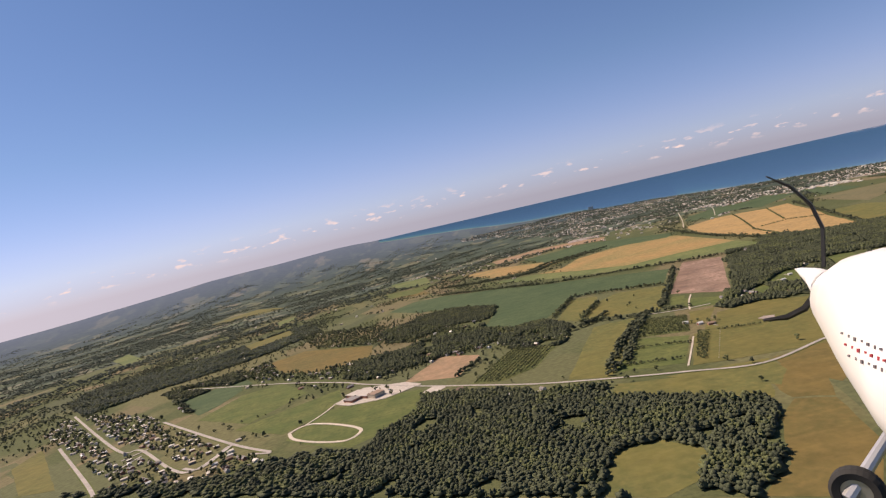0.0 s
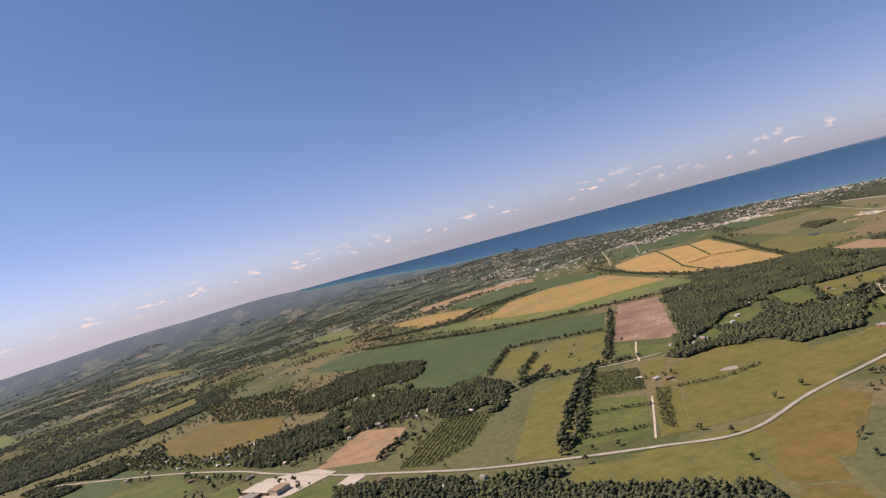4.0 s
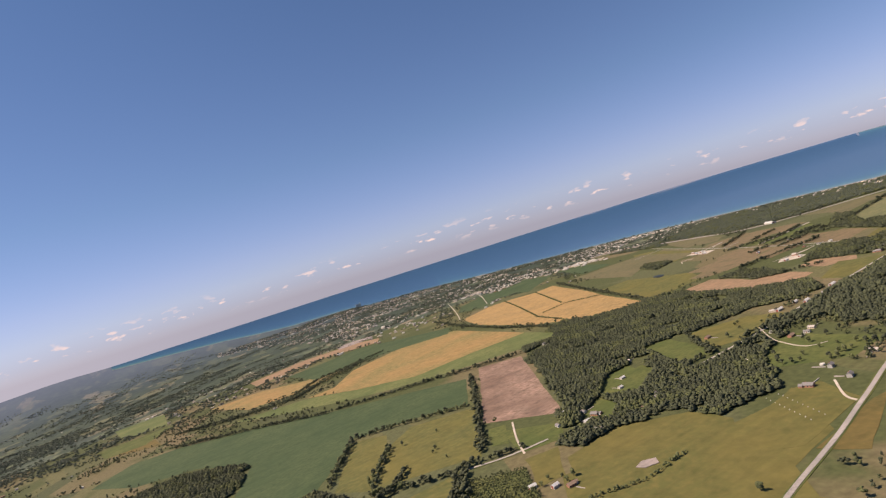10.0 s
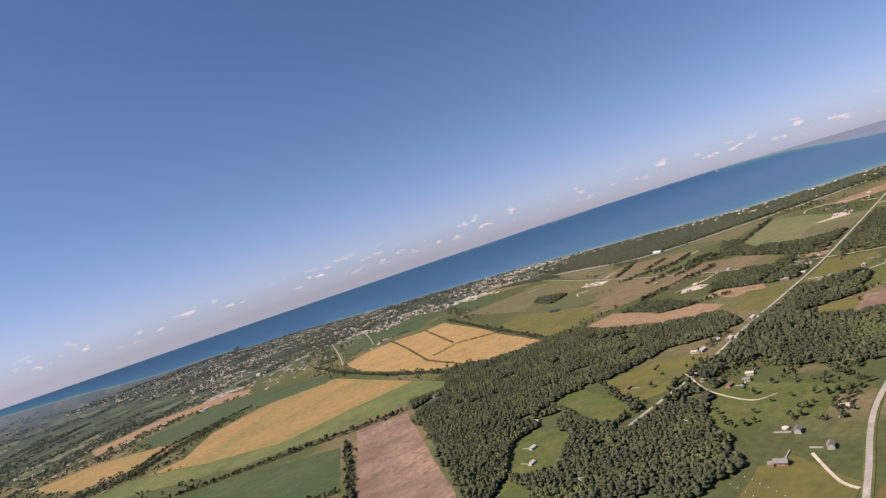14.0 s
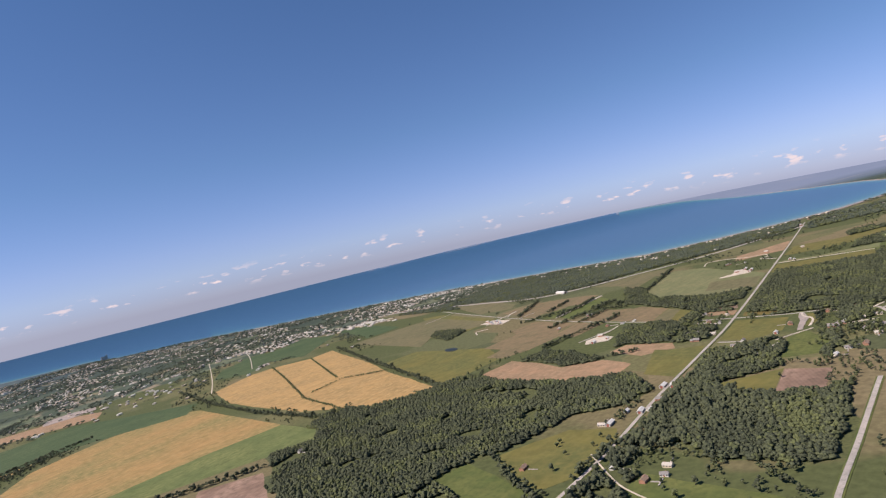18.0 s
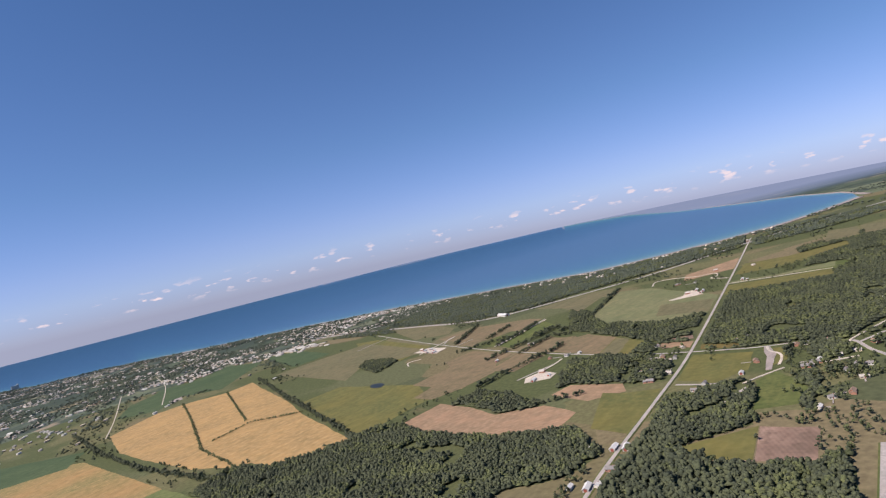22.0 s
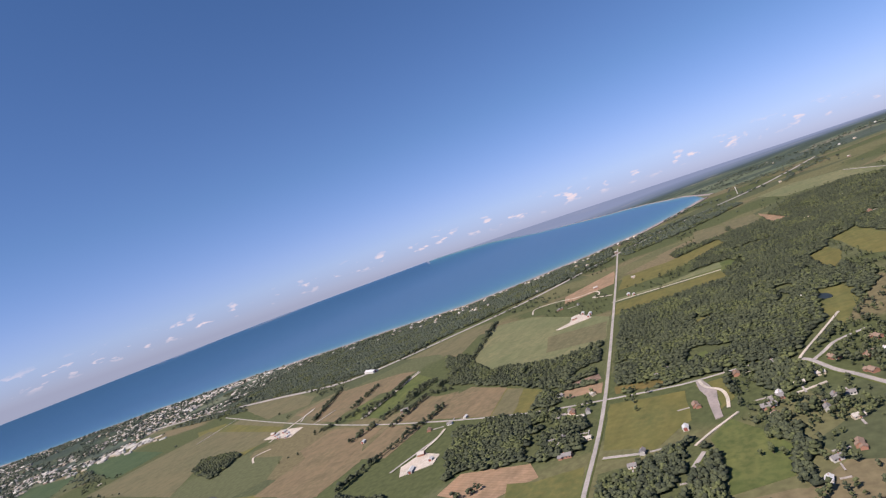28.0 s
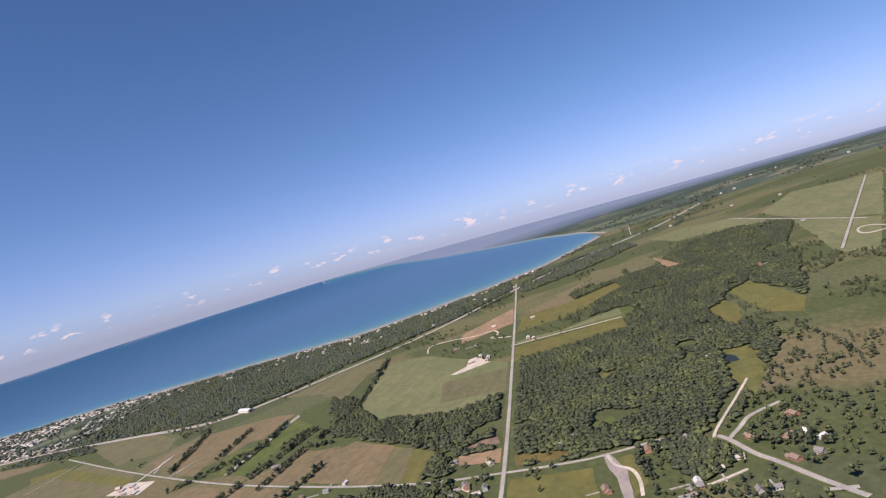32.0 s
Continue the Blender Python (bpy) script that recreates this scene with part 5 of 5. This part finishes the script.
FARMS = [(984, 1118, 0), (964, 1110, 2), (627, 630, 0), (207, 561, 2), (215, 547, 2), (296, 652, 2), (622, 645, 0), (573, 634, 2), (550, 635, 0), (628, 622, 0), (574, 623, 0), (807, 794, 1), (781, 789, 0), (794, 778, 2), (1131, 722, 0), (1127, 742, 1), (1145, 735, 0), (1173, 680, 0),
         (1290, 748, 1), (978, 1127, 0), (974, 1102, 2), (960, 1090, 0), (985, 1140, 1), (762, 584, 2), (1120, 722, 2), (1165, 672, 2), (905, 1470, 0), (870, 900, 2)]
for n_h, (x, y) in enumerate(COUNTRY + COUNTRY_E):
    settle(HOUSES, (n_h * 5 + 1) % 6, x, y, 9 + 90 * (n_h % 4) + rng.normal(0, 8))
for x, y, n_k in FARMS:
    settle(BARNS, n_k, x, y, 9 + 90 * (n_k % 2) + rng.normal(0, 6))
for n_h, (x, y) in enumerate(COUNTRY + COUNTRY_E):
    a = radians(9 + 90 * (n_h % 4) - 90)
    run = rng.uniform(8, 15)
    start = (x + 3.6 * math.cos(a), y + 3.6 * math.sin(a))
    stop = (x + run * math.cos(a), y + run * math.sin(a))
    tagged(ribbon("driveway", [start, stop], rng.uniform(0.6, 1.0), ASPHALT, 0.5), "pale gravel driveway beside a house", "driveway", kind="structure")
# village houses, set back from each other
SMALL_HOMES = []
for n_v, (box, poly) in enumerate(VILLAGE_BOX):
    want, spare = (95, 45, 8, 3, 14, 14)[n_v], (120, 40, 0, 0, 6, 14)[n_v]
    tries = 0
    while want and tries < 9000:
        tries += 1
        x, y = rng.uniform(box[0], box[2]), rng.uniform(box[1], box[3])
        if inside(x, y, poly) and clear(x, y) and all((x - a) ** 2 + (y - b) ** 2 > 75 for a, b in SITES):
            if spare > want * rng.random() * 2:
                SMALL_HOMES.append((x, y))
                SITES.append((x, y))
                spare -= 1
                continue
            settle(HOUSES, int(rng.integers(6)), x, y, 35 + 90 * int(rng.integers(4)) + rng.normal(0, 6))
            want -= 1

# the town on the lake shore: hundreds of small far buildings, joined
TOWN_MATS = [WALLS[0], ROOFS[2], ROOFS[0], ROOFS[1], WALLS[2]]
tv, tf, tm_ = [], [], []


def far_box(x, y, w, d, h, turn, mat):
    z = warp(x, y)
    c, s = math.cos(turn), math.sin(turn)
    base = len(tv)
    for hz in (-1.0, h, h * 1.35):
        for px, py in ((-w, -d), (w, -d), (w, d), (-w, d)):
            k = 0.5 if hz < h * 1.2 else (0.5, 0.05)[1]
            ox, oy = px * 0.5, py * k
            tv.append((z[0] + ox * c - oy * s, z[1] + ox * s + oy * c, z[2] + hz))
    for lv_, mt in ((0, mat), (4, (mat + 2) % 5 if mat > 1 else mat)):
        for k in range(4):
            q = (k + 1) % 4
            tf.append((base + lv_ + k, base + lv_ + q, base + lv_ + 4 + q, base + lv_ + 4 + k))
            tm_.append(mt)
    tf.append((base + 8, base + 9, base + 10, base + 11))
    tm_.append(mat)


shore_y, shore_x = zip(*sorted((y, x) for x, y in SHORE[3:-6]))
town_trees = []
for i in range(21000):
    y = 1620 + 3900 * rng.random() ** 1.35
    back = 25 + 1150 * rng.random() ** 1.35 * (0.28 if y < 1850 else 0.6 if y < 2200 else 1.0)
    x = float(np.interp(y, shore_y, shore_x)) - back
    if noise.noise(Vector((x * 0.006, y * 0.004, 9))) < -0.2 or not clear(x, y):
        continue
    if rng.random() < (0.62 if y < 2250 else 0.88) - 0.20 * (noise.noise(Vector((x * 0.004, y * 0.003, 21))) > 0.12):
        wx, wy, wz = warp(x, y)
        h = abs(rng.normal(4.6, 1.2)) + 1.5
        town_trees.append((wx, wy, wz, h, h * 1.9))
    elif rng.random() < 0.07:
        far_box(x, y, rng.uniform(12, 24), rng.uniform(8, 12), rng.uniform(3, 4.6), rng.choice([0.5, 2.07]), int(rng.choice([0, 1, 1, 4])))
    else:
        far_box(x, y, rng.uniform(6, 11), rng.uniform(5, 7), rng.uniform(2.2, 3.4), rng.choice([0.5, 2.07]) + rng.normal(0, 0.1), int(rng.choice([0, 0, 1, 1, 2, 3, 4, 4])))
# built-up strip and plants inland of the town, and shore cottages
for x0, y0 in [(1168, 2554), (1229, 2412), (1205, 2132), (1129, 2702), (904, 3333)]:   # works and stores behind the town
    for i in range(12):
        far_box(x0 + rng.normal(0, 30), y0 + rng.normal(0, 50), rng.uniform(7, 17), rng.uniform(5, 9), rng.uniform(2, 3.2), rng.choice([0.5, 2.07]), int(rng.choice([0, 0, 1, 4])))
for i in range(46):   # white flat-roofed stores by the shore road
    far_box(1185 + rng.normal(0, 26), 1800 + rng.normal(0, 60), rng.uniform(8, 20), rng.uniform(6, 10), rng.uniform(2, 3), rng.choice([0.5, 2.07]), int(rng.choice([0, 0, 1, 4])))
for i in range(170):
    u = rng.random()
    x, y = -150 + 860 * u + rng.normal(0, 90), 2080 - 200 * u + rng.normal(0, 160)
    if clear(x, y):
        far_box(x, y, rng.uniform(5, 10), rng.uniform(4, 7), rng.uniform(2, 3), rng.normal(0.4, 0.2), int(rng.integers(5)))
for i in range(90):
    y = 700 + 1000 * rng.random()
    a = math.degrees(math.atan2(y - CY, 1350))
    r = float(np.interp(a, na, nr)) - rng.uniform(28, 60) * (1 if i % 3 else 2.6)
    far_box(CX + r * math.cos(radians(a)), CY + r * math.sin(radians(a)), rng.uniform(5, 9), rng.uniform(4, 6), 4.0, rng.normal(0.6, 0.3), int(rng.choice([1, 2, 2, 3, 3, 4])))
for x, y in SMALL_HOMES:
    far_box(x, y, rng.uniform(4.2, 6.2), rng.uniform(3.4, 4.2), rng.uniform(1.5, 2.0), rng.choice([0.6, 2.17]) + rng.normal(0, 0.1), int(rng.choice([0, 1, 2, 3, 3, 4])))
# scattered homesteads far inland
for i in range(330):
    r, a = rng.uniform(1000, 3600), rng.uniform(-0.3, 2.7)
    x, y = CX + r * math.cos(a), CY + r * math.sin(a)
    if not on_lake(x, y) and wooded(x, y) and clear(x, y) and noise.noise(Vector((x * 0.003, y * 0.003, 5))) > -0.05:
        far_box(x, y, rng.uniform(4.5, 8), rng.uniform(3.5, 5.5), rng.uniform(1.8, 2.8), rng.normal(0.4, 0.3), int(rng.choice([0, 1, 1, 2, 3, 4])))
town = mesh_ob("town_buildings", tv, tf, None)
for mt in TOWN_MATS:
    town.data.materials.append(mt)
town.data.polygons.foreach_set("material_index", tm_)
tagged(town, "far town of white, grey and brown roofed buildings along the shore", "town", kind="stuff")
grove("town_trees", town_trees, TINY, [HAZED_LEAVES, BARK], "dark green trees between the town's houses")

# white grain terminal at the harbour
term = new("grain_terminal")
tagged(term, "tall white concrete grain terminal at the harbour", "grain terminal")
tx, ty, tz = warp(1290, 5250)
term.matrix_basis = Matrix.Translation((tx, ty, tz)) @ Matrix.Scale(0.5, 4)
for k in range(5):
    b = bmesh.new()
    bmesh.ops.create_cone(b, cap_ends=True, segments=14, radius1=6, radius2=6, depth=34, matrix=Matrix.Translation((k * 12.2, 0, 17)))
    part("silo", b, WALLS[0], term)
part("headhouse", slab(-6, -5, 34, 54, 5, 42, 0.3), WALLS[0], term)
part("tower", slab(54.2, -7, 0, 66, 7, 52, 0.4), WALLS[0], term)


# ---- the school: flat roofs, car park and running track ----
def paved(name, poly, mat, z, label, category):
    k = len(poly)
    v = [(x, y, z) for x, y in poly] + [(x, y, -0.1) for x, y in poly]
    ob = mesh_ob(name, v, [tuple(range(k))] + [(i, k + i, k + (i + 1) % k, (i + 1) % k) for i in range(k)], mat)
    b = bmesh.new()
    b.from_mesh(ob.data)
    bmesh.ops.recalc_face_normals(b, faces=b.faces)
    b.to_mesh(ob.data)
    b.free()
    return tagged(ob, label, category, kind="structure")


paved("pavement", [(-142, 586), (-124, 566), (-88, 560), (-52, 582), (-70, 606), (-118, 626)], CONCRETE, 0.40, "pale paved school yard and car park", "car park")
paved("pavement", [(-50, 548), (-38, 534), (-28, 548), (-40, 562)], CONCRETE, 0.40, "pale gravel parking lot by the trees", "car park")
school = new("school")
tagged(school, "low school building with flat brown and grey roofs", "school")
school.matrix_basis = pose(-112, 592, 0.4, 0, 0, -44) @ Matrix.Diagonal((1, 1, 0.62, 1))
part("wall", slab(-20, -8, 0, 14, 8, 4.0, 0.1), WALLS[1], school)
part("roof", slab(-20.4, -8.4, 4.02, 14.4, 8.4, 4.5, 0.1), ROOFS[2], school, "flat brownish gravel roof")
part("wing", slab(-8, -20, 0, 6, -8.1, 3.6, 0.1), WALLS[1], school)
part("wing_roof", slab(-8.4, -20.4, 3.62, 6.4, -8.5, 4.0, 0.1), ROOFS[0], school)
part("gym", slab(14.5, -7, 0, 26, 6, 6.0, 0.1), WALLS[2], school)
part("gym_roof", slab(14.3, -7.3, 6.02, 26.4, 6.3, 6.4, 0.1), ROOFS[1], school)
for k in range(8):
    part("window", slab(-18 + 4 * k, 7.98, 1.2, -15.6 + 4 * k, 8.06, 2.8), PANE, school)
oval = [(-171, 521), (-160, 534), (-143, 527), (-118, 504), (-102, 484), (-100, 473), (-106, 462), (-117, 463), (-140, 478), (-162, 500), (-171, 521)]
tagged(ribbon("running_track", oval, 3.0, GRAVEL, 0.42), "pale oval cinder running track on the school field", "running track", kind="structure")
ROUTE = [(-140, 590), (-148, 560), (-160, 534)]
tagged(ribbon("footpath", ROUTE, 1.8, GRAVEL, 0.40), "pale gravel path to the running track", "footpath", kind="structure")
paved("building_site", [(830, 582), (829, 577), (818, 573), (807, 568), (790, 567), (769, 564), (767, 568), (788, 572), (802, 574), (815, 579)], SAND, 0.42, "bare sandy building site", "building site")
paved("car_park", [(442, 2150), (503, 2165), (550, 2113), (536, 2040), (471, 2039), (428, 2060)], SAND, 0.42, "pale works yard beside the far town", "works yard")
paved("car_park", [(812, 1735), (840, 1738), (824, 1695), (797, 1690)], SAND, 0.42, "pale car park beside the far town", "car park")
paved("farm_yard", [(1112, 716), (1150, 740), (1146, 750), (1118, 746), (1100, 760), (1096, 752)], GRAVEL, 0.42, "pale gravel farm yard round the barns", "farm yard")
paved("farm_yard", [(775, 797), (786, 772), (802, 774), (812, 796), (792, 806)], GRAVEL, 0.42, "pale gravel farm yard round the sheds", "farm yard")
paved("farm_yard", [(955, 1080), (985, 1085), (1000, 1140), (975, 1150)], GRAVEL, 0.42, "pale gravel farm yard round the sheds", "farm yard")
b = bmesh.new()
bmesh.ops.create_cone(b, cap_ends=True, segments=20, radius1=1.8, radius2=1.8, depth=0.9, matrix=Matrix.Translation((417, 508, 0.6)))
pool = new("swimming_pool")
tagged(pool, "round white above-ground pool on the lawn", "pool")
part("pool_wall", b, WALLS[0], pool)

# ---- ponds, bee boxes, the greenhouse, the water tower and a riding ring ----
POND = plain_mat("pond_water", (0.024, 0.034, 0.04), 0.5, 0.0, 0.2, spec=0.1)


def pond(cx, cy, rx, ry, turn):
    pts = []
    for k in range(26):
        a = 2 * math.pi * k / 26
        w = 1 + 0.18 * noise.noise(Vector((math.cos(a) * 1.3 + cx, math.sin(a) * 1.3, 0)))
        x, y = rx * w * math.cos(a), ry * w * math.sin(a)
        c, s = math.cos(turn), math.sin(turn)
        pts.append((cx + x * c - y * s, cy + x * s + y * c))
    paved("pond", pts, POND, 0.45, "small dark pond among trees and grass", "pond")


pond(946, 492, 10, 5, 0.4)
pond(808, 1062, 17, 8, 1.2)
ring_pts = [(1246 + 22 * math.cos(2 * math.pi * k / 24) + 4 * math.cos(4 * math.pi * k / 24), 288 + 13 * math.sin(2 * math.pi * k / 24)) for k in range(25)]
tagged(ribbon("riding_ring", ring_pts, 2.2, GRAVEL, 0.5), "pale oval riding track in a pasture", "riding track", kind="structure")
paved("sand_pit", [(256, 512), (264, 509), (268, 516), (261, 521), (254, 518)], SAND, 0.46, "small bare sandy patch in the hay field", "sand patch")


def row_of_boxes(x0, y0, x1, y1, count):
    for k in range(count):
        u = k / (count - 1)
        top = new("bee_box")
        tagged(top, "small white wooden box in a row on the hay field", "bee box", "row of white boxes")
        top.matrix_basis = pose(x0 + (x1 - x0) * u, y0 + (y1 - y0) * u, 0.3, 0, 0, 20) @ Matrix.Scale(0.7, 4)
        part("body", slab(-0.26, -0.26, 0, 0.26, 0.26, 0.5, 0.02), WALLS[0], top)
        part("lid", slab(-0.3, -0.3, 0.52, 0.3, 0.3, 0.6, 0.015), ROOFS[3], top)


row_of_boxes(216, 510, 180, 438, 14)
row_of_boxes(366, 505, 345, 461, 10)
row_of_boxes(358, 508, 337, 464, 10)
green_house = make_barn(34, 9, 3.0, 1.6, WALLS[0], ROOFS[3], "very long low building with a bright white roof")
green_house.matrix_basis = pose(1195, 1116, 0.1, 0, 0, 62)
tower = new("water_tower")
tagged(tower, "tall white water tower above far woods", "water tower")
tower.matrix_basis = pose(1890, 540, land(1890, 540)) @ Matrix.Scale(0.42, 4)
b = bmesh.new()
bmesh.ops.create_cone(b, cap_ends=True, segments=20, radius1=1.9, radius2=1.7, depth=30, matrix=Matrix.Translation((0, 0, 15)))
part("shaft", b, WALLS[0], tower)
b = bmesh.new()
bmesh.ops.create_cone(b, cap_ends=True, segments=20, radius1=3.0, radius2=3.0, depth=7, matrix=Matrix.Translation((0, 0, 34)))
part("tank", b, WALLS[0], tower)

# ---- single trees on lawns and along lanes ----
TREE_KINDS = []
for n_t, (v, f, m) in enumerate(BROAD[:5]):
    crown_f, trunk_f = [tuple(q) for q, k in zip(f.tolist(), m) if k == 0], [tuple(q) for q, k in zip(f.tolist(), m) if k == 1]
    top = new("tree")
    tagged(top, "single broadleaf tree standing in short grass", "tree", "single trees")
    for nm, fc, mt in (("crown", crown_f, LEAVES if n_t % 2 else LEAVES_B), ("trunk", trunk_f, BARK)):
        ids = sorted({i for q in fc for i in q})
        at = {i: k for k, i in enumerate(ids)}
        mesh_ob(nm, [tuple(v[i]) for i in ids], [tuple(at[i] for i in q) for q in fc], mt, parent=top)
    top.scale = (5.4, 5.4, 5.6)
    TREE_KINDS.append(top)
spots = []
AREAS = [[(485, 579), (479, 535), (475, 499), (435, 496), (423, 515), (409, 541), (430, 563)], [(140, 691), (185, 792), (279, 787), (217, 653)], [(690, 560), (740, 545), (700, 510), (650, 500)],
         [(226, 556), (285, 534), (300, 470), (227, 438)], [(810, 655), (860, 655), (850, 610), (800, 610)], [(487, 694), (538, 663), (529, 618), (451, 641)]]
COUNTS = (24, 5, 7, 0, 6, 7)
for poly, count in zip(AREAS, COUNTS):
    box = boxed(poly)
    while count:
        x, y = rng.uniform(box[0], box[2]), rng.uniform(box[1], box[3])
        if inside(x, y, poly) and (int(x // 2), int(y // 2)) not in ROAD_CELLS and all((x - a) ** 2 + (y - c) ** 2 > 60 for a, c in SITES):
            spots.append((x, y))
            count -= 1
spots += [(211, 556), (219, 561), (225, 553), (204, 554), (199, 561), (223, 545), (230, 548), (190, 409), (176, 372), (160, 340), (238, 434), (262, 440), (120, 452), (135, 444), (30, 508), (70, 480)]
for n_t, (x, y) in enumerate(spots):
    top = TREE_KINDS[n_t % 5]
    z = 0.05
    if n_t < 5:
        top.location = (x, y, z)
    else:
        copy_thing(top, pose(x, y, z, 0, 0, rng.uniform(0, 360)) @ Matrix.Scale(rng.uniform(0.55, 1.05), 4))

for n_t, (x, y, h) in enumerate(HEDGE_TREES):
    ob = copy_thing(TREE_KINDS[n_t % 5], pose(x, y, 0.05, 0, 0, rng.uniform(0, 360)) @ Matrix.Scale(h / 5.6, 4))
    tagged(ob, "broadleaf tree in a hedgerow between fields", "tree", "hedgerow trees")

# ---- the aircraft that carries the camera, shaped and placed to fit the view where its flight begins ----
START = flown(*PATH[0][1:])
ENAMEL = plain_mat("white_enamel", (0.80, 0.79, 0.78), 0.25, 0.0, 0.05, spec=0.5)
BLACK, RUBBER, STEEL = plain_mat("black_paint", (0.03, 0.03, 0.03), 0.5), plain_mat("rubber", (0.03, 0.03, 0.03), 0.85), plain_mat("steel", (0.5, 0.5, 0.5), 0.35, 0.8)
RED_INK, GREY_INK = plain_mat("red_marking", (0.35, 0.04, 0.05), 0.5), plain_mat("grey_marking", (0.14, 0.12, 0.13), 0.5)
craft = new("light_aircraft")
tagged(craft, "white light aircraft nose with a two-blade propeller, in flight", "aircraft")
craft.matrix_basis = START


def at(u, v, d):
    """A place in front of the flying camera: across, up, ahead."""
    return Vector((u * d, v * d, -d))


def loft(sections, seg=28):
    b = bmesh.new()
    rings = []
    for c, rx, ry in sections:
        rings.append([b.verts.new(c + Vector((rx * math.cos(2 * math.pi * k / seg), ry * math.sin(2 * math.pi * k / seg), 0))) for k in range(seg)])
    for r0, r1 in zip(rings, rings[1:]):
        for k in range(seg):
            b.faces.new((r0[k], r0[(k + 1) % seg], r1[(k + 1) % seg], r1[k]))
    b.faces.new(rings[0][::-1])
    b.faces.new(rings[-1])
    bmesh.ops.recalc_face_normals(b, faces=b.faces)
    for f in b.faces:
        f.smooth = len(f.verts) == 4
    return b


COWL = loft([(at(0.668, -0.082, 5.3), 0.20, 0.20), (at(0.670, -0.085, 5.2), 0.27, 0.28), (at(0.705, -0.095, 4.7), 0.36, 0.40), (at(0.765, -0.125, 4.0), 0.46, 0.52), (at(0.86, -0.18, 3.2), 0.52, 0.60), (at(1.0, -0.24, 2.6), 0.55, 0.64)])
skin = BVHTree.FromBMesh(COWL)
part("cowling", COWL, ENAMEL, craft, "white enamelled engine cowling")
part("spinner", loft([(at(0.652, -0.066, 5.34), 0.17, 0.15), (at(0.632, -0.05, 5.6), 0.12, 0.10), (at(0.606, -0.038, 5.9), 0.05, 0.04), (at(0.594, -0.034, 6.0), 0.008, 0.008)]), ENAMEL, craft, "white pointed spinner")


def blade(points, wide):
    b = bmesh.new()
    rows = []
    for i, (u, v, d) in enumerate(points):
        p = at(u, v, d)
        q = at(*points[min(i + 1, len(points) - 1)]) - at(*points[max(i - 1, 0)])
        s = Vector((-q.y, q.x, 0)).normalized() * wide * (1 - 0.7 * (i / (len(points) - 1)) ** 3)
        rows.append([b.verts.new(p + s), b.verts.new(p + Vector((0, 0, 0.02))), b.verts.new(p - s), b.verts.new(p - Vector((0, 0, 0.02)))])
    for r0, r1 in zip(rows, rows[1:]):
        for k in range(4):
            b.faces.new((r0[k], r0[(k + 1) % 4], r1[(k + 1) % 4], r1[k]))
    b.faces.new(rows[0])
    b.faces.new(rows[-1][::-1])
    bmesh.ops.recalc_face_normals(b, faces=b.faces)
    return b


part("propeller_blade", blade([(0.642, -0.03, 5.5), (0.640, 0.035, 5.5), (0.620, 0.075, 5.5), (0.585, 0.105, 5.5), (0.545, 0.122, 5.5)], 0.022), BLACK, craft, "black propeller blade")
part("propeller_blade", blade([(0.632, -0.07, 5.5), (0.610, -0.10, 5.5), (0.580, -0.115, 5.5), (0.540, -0.12, 5.5)], 0.035), BLACK, craft, "black propeller blade")
for k in range(3):
    for j in range(7):
        u, v = 0.674 + 0.011 * j + 0.006 * k, -0.142 - 0.019 * k - 0.0045 * j
        c = skin.ray_cast(Vector((0, 0, 0)), at(u, v, 1.0).normalized())[0] or at(u, v, 3.4)
        part("marking", slab(c.x - 0.010 + 0.006 * (j % 2), c.y - 0.006 - 0.004 * (j % 3), c.z - 0.008, c.x + 0.006, c.y + 0.006, c.z + 0.008), RED_INK if k == 1 else GREY_INK, craft)
leg = bmesh.new()
bmesh.ops.create_cone(leg, cap_ends=True, segments=10, radius1=0.035, radius2=0.05, depth=0.6, matrix=Matrix.Translation(at(0.722, -0.36, 4.2)) @ Euler((radians(90), 0, radians(-32))).to_matrix().to_4x4() @ pose(0, 0, 0, 0, 0, 0))
part("gear_leg", leg, STEEL, craft, "steel nose gear leg")
wheel = new("wheel")
wheel.parent = craft
wheel.matrix_basis = Matrix.Translation(at(0.699, -0.408, 4.2)) @ pose(0, 0, 0, 8, -42, 0)
ty_b = bmesh.new()
prof = [(0.10, -0.05), (0.15, -0.06), (0.175, -0.03), (0.175, 0.03), (0.15, 0.06), (0.10, 0.05)]
rings = [[ty_b.verts.new((r * math.cos(a), r * math.sin(a), z)) for r, z in prof] for a in (2 * math.pi * k / 28 for k in range(28))]
for k in range(28):
    for i in range(6):
        ty_b.faces.new((rings[k][i], rings[k][(i + 1) % 6], rings[(k + 1) % 28][(i + 1) % 6], rings[(k + 1) % 28][i]))
bmesh.ops.recalc_face_normals(ty_b, faces=ty_b.faces)
part("tyre", ty_b, RUBBER, wheel)
hub = bmesh.new()
bmesh.ops.create_cone(hub, cap_ends=True, segments=20, radius1=0.10, radius2=0.10, depth=0.07)
part("rim", hub, STEEL, wheel)
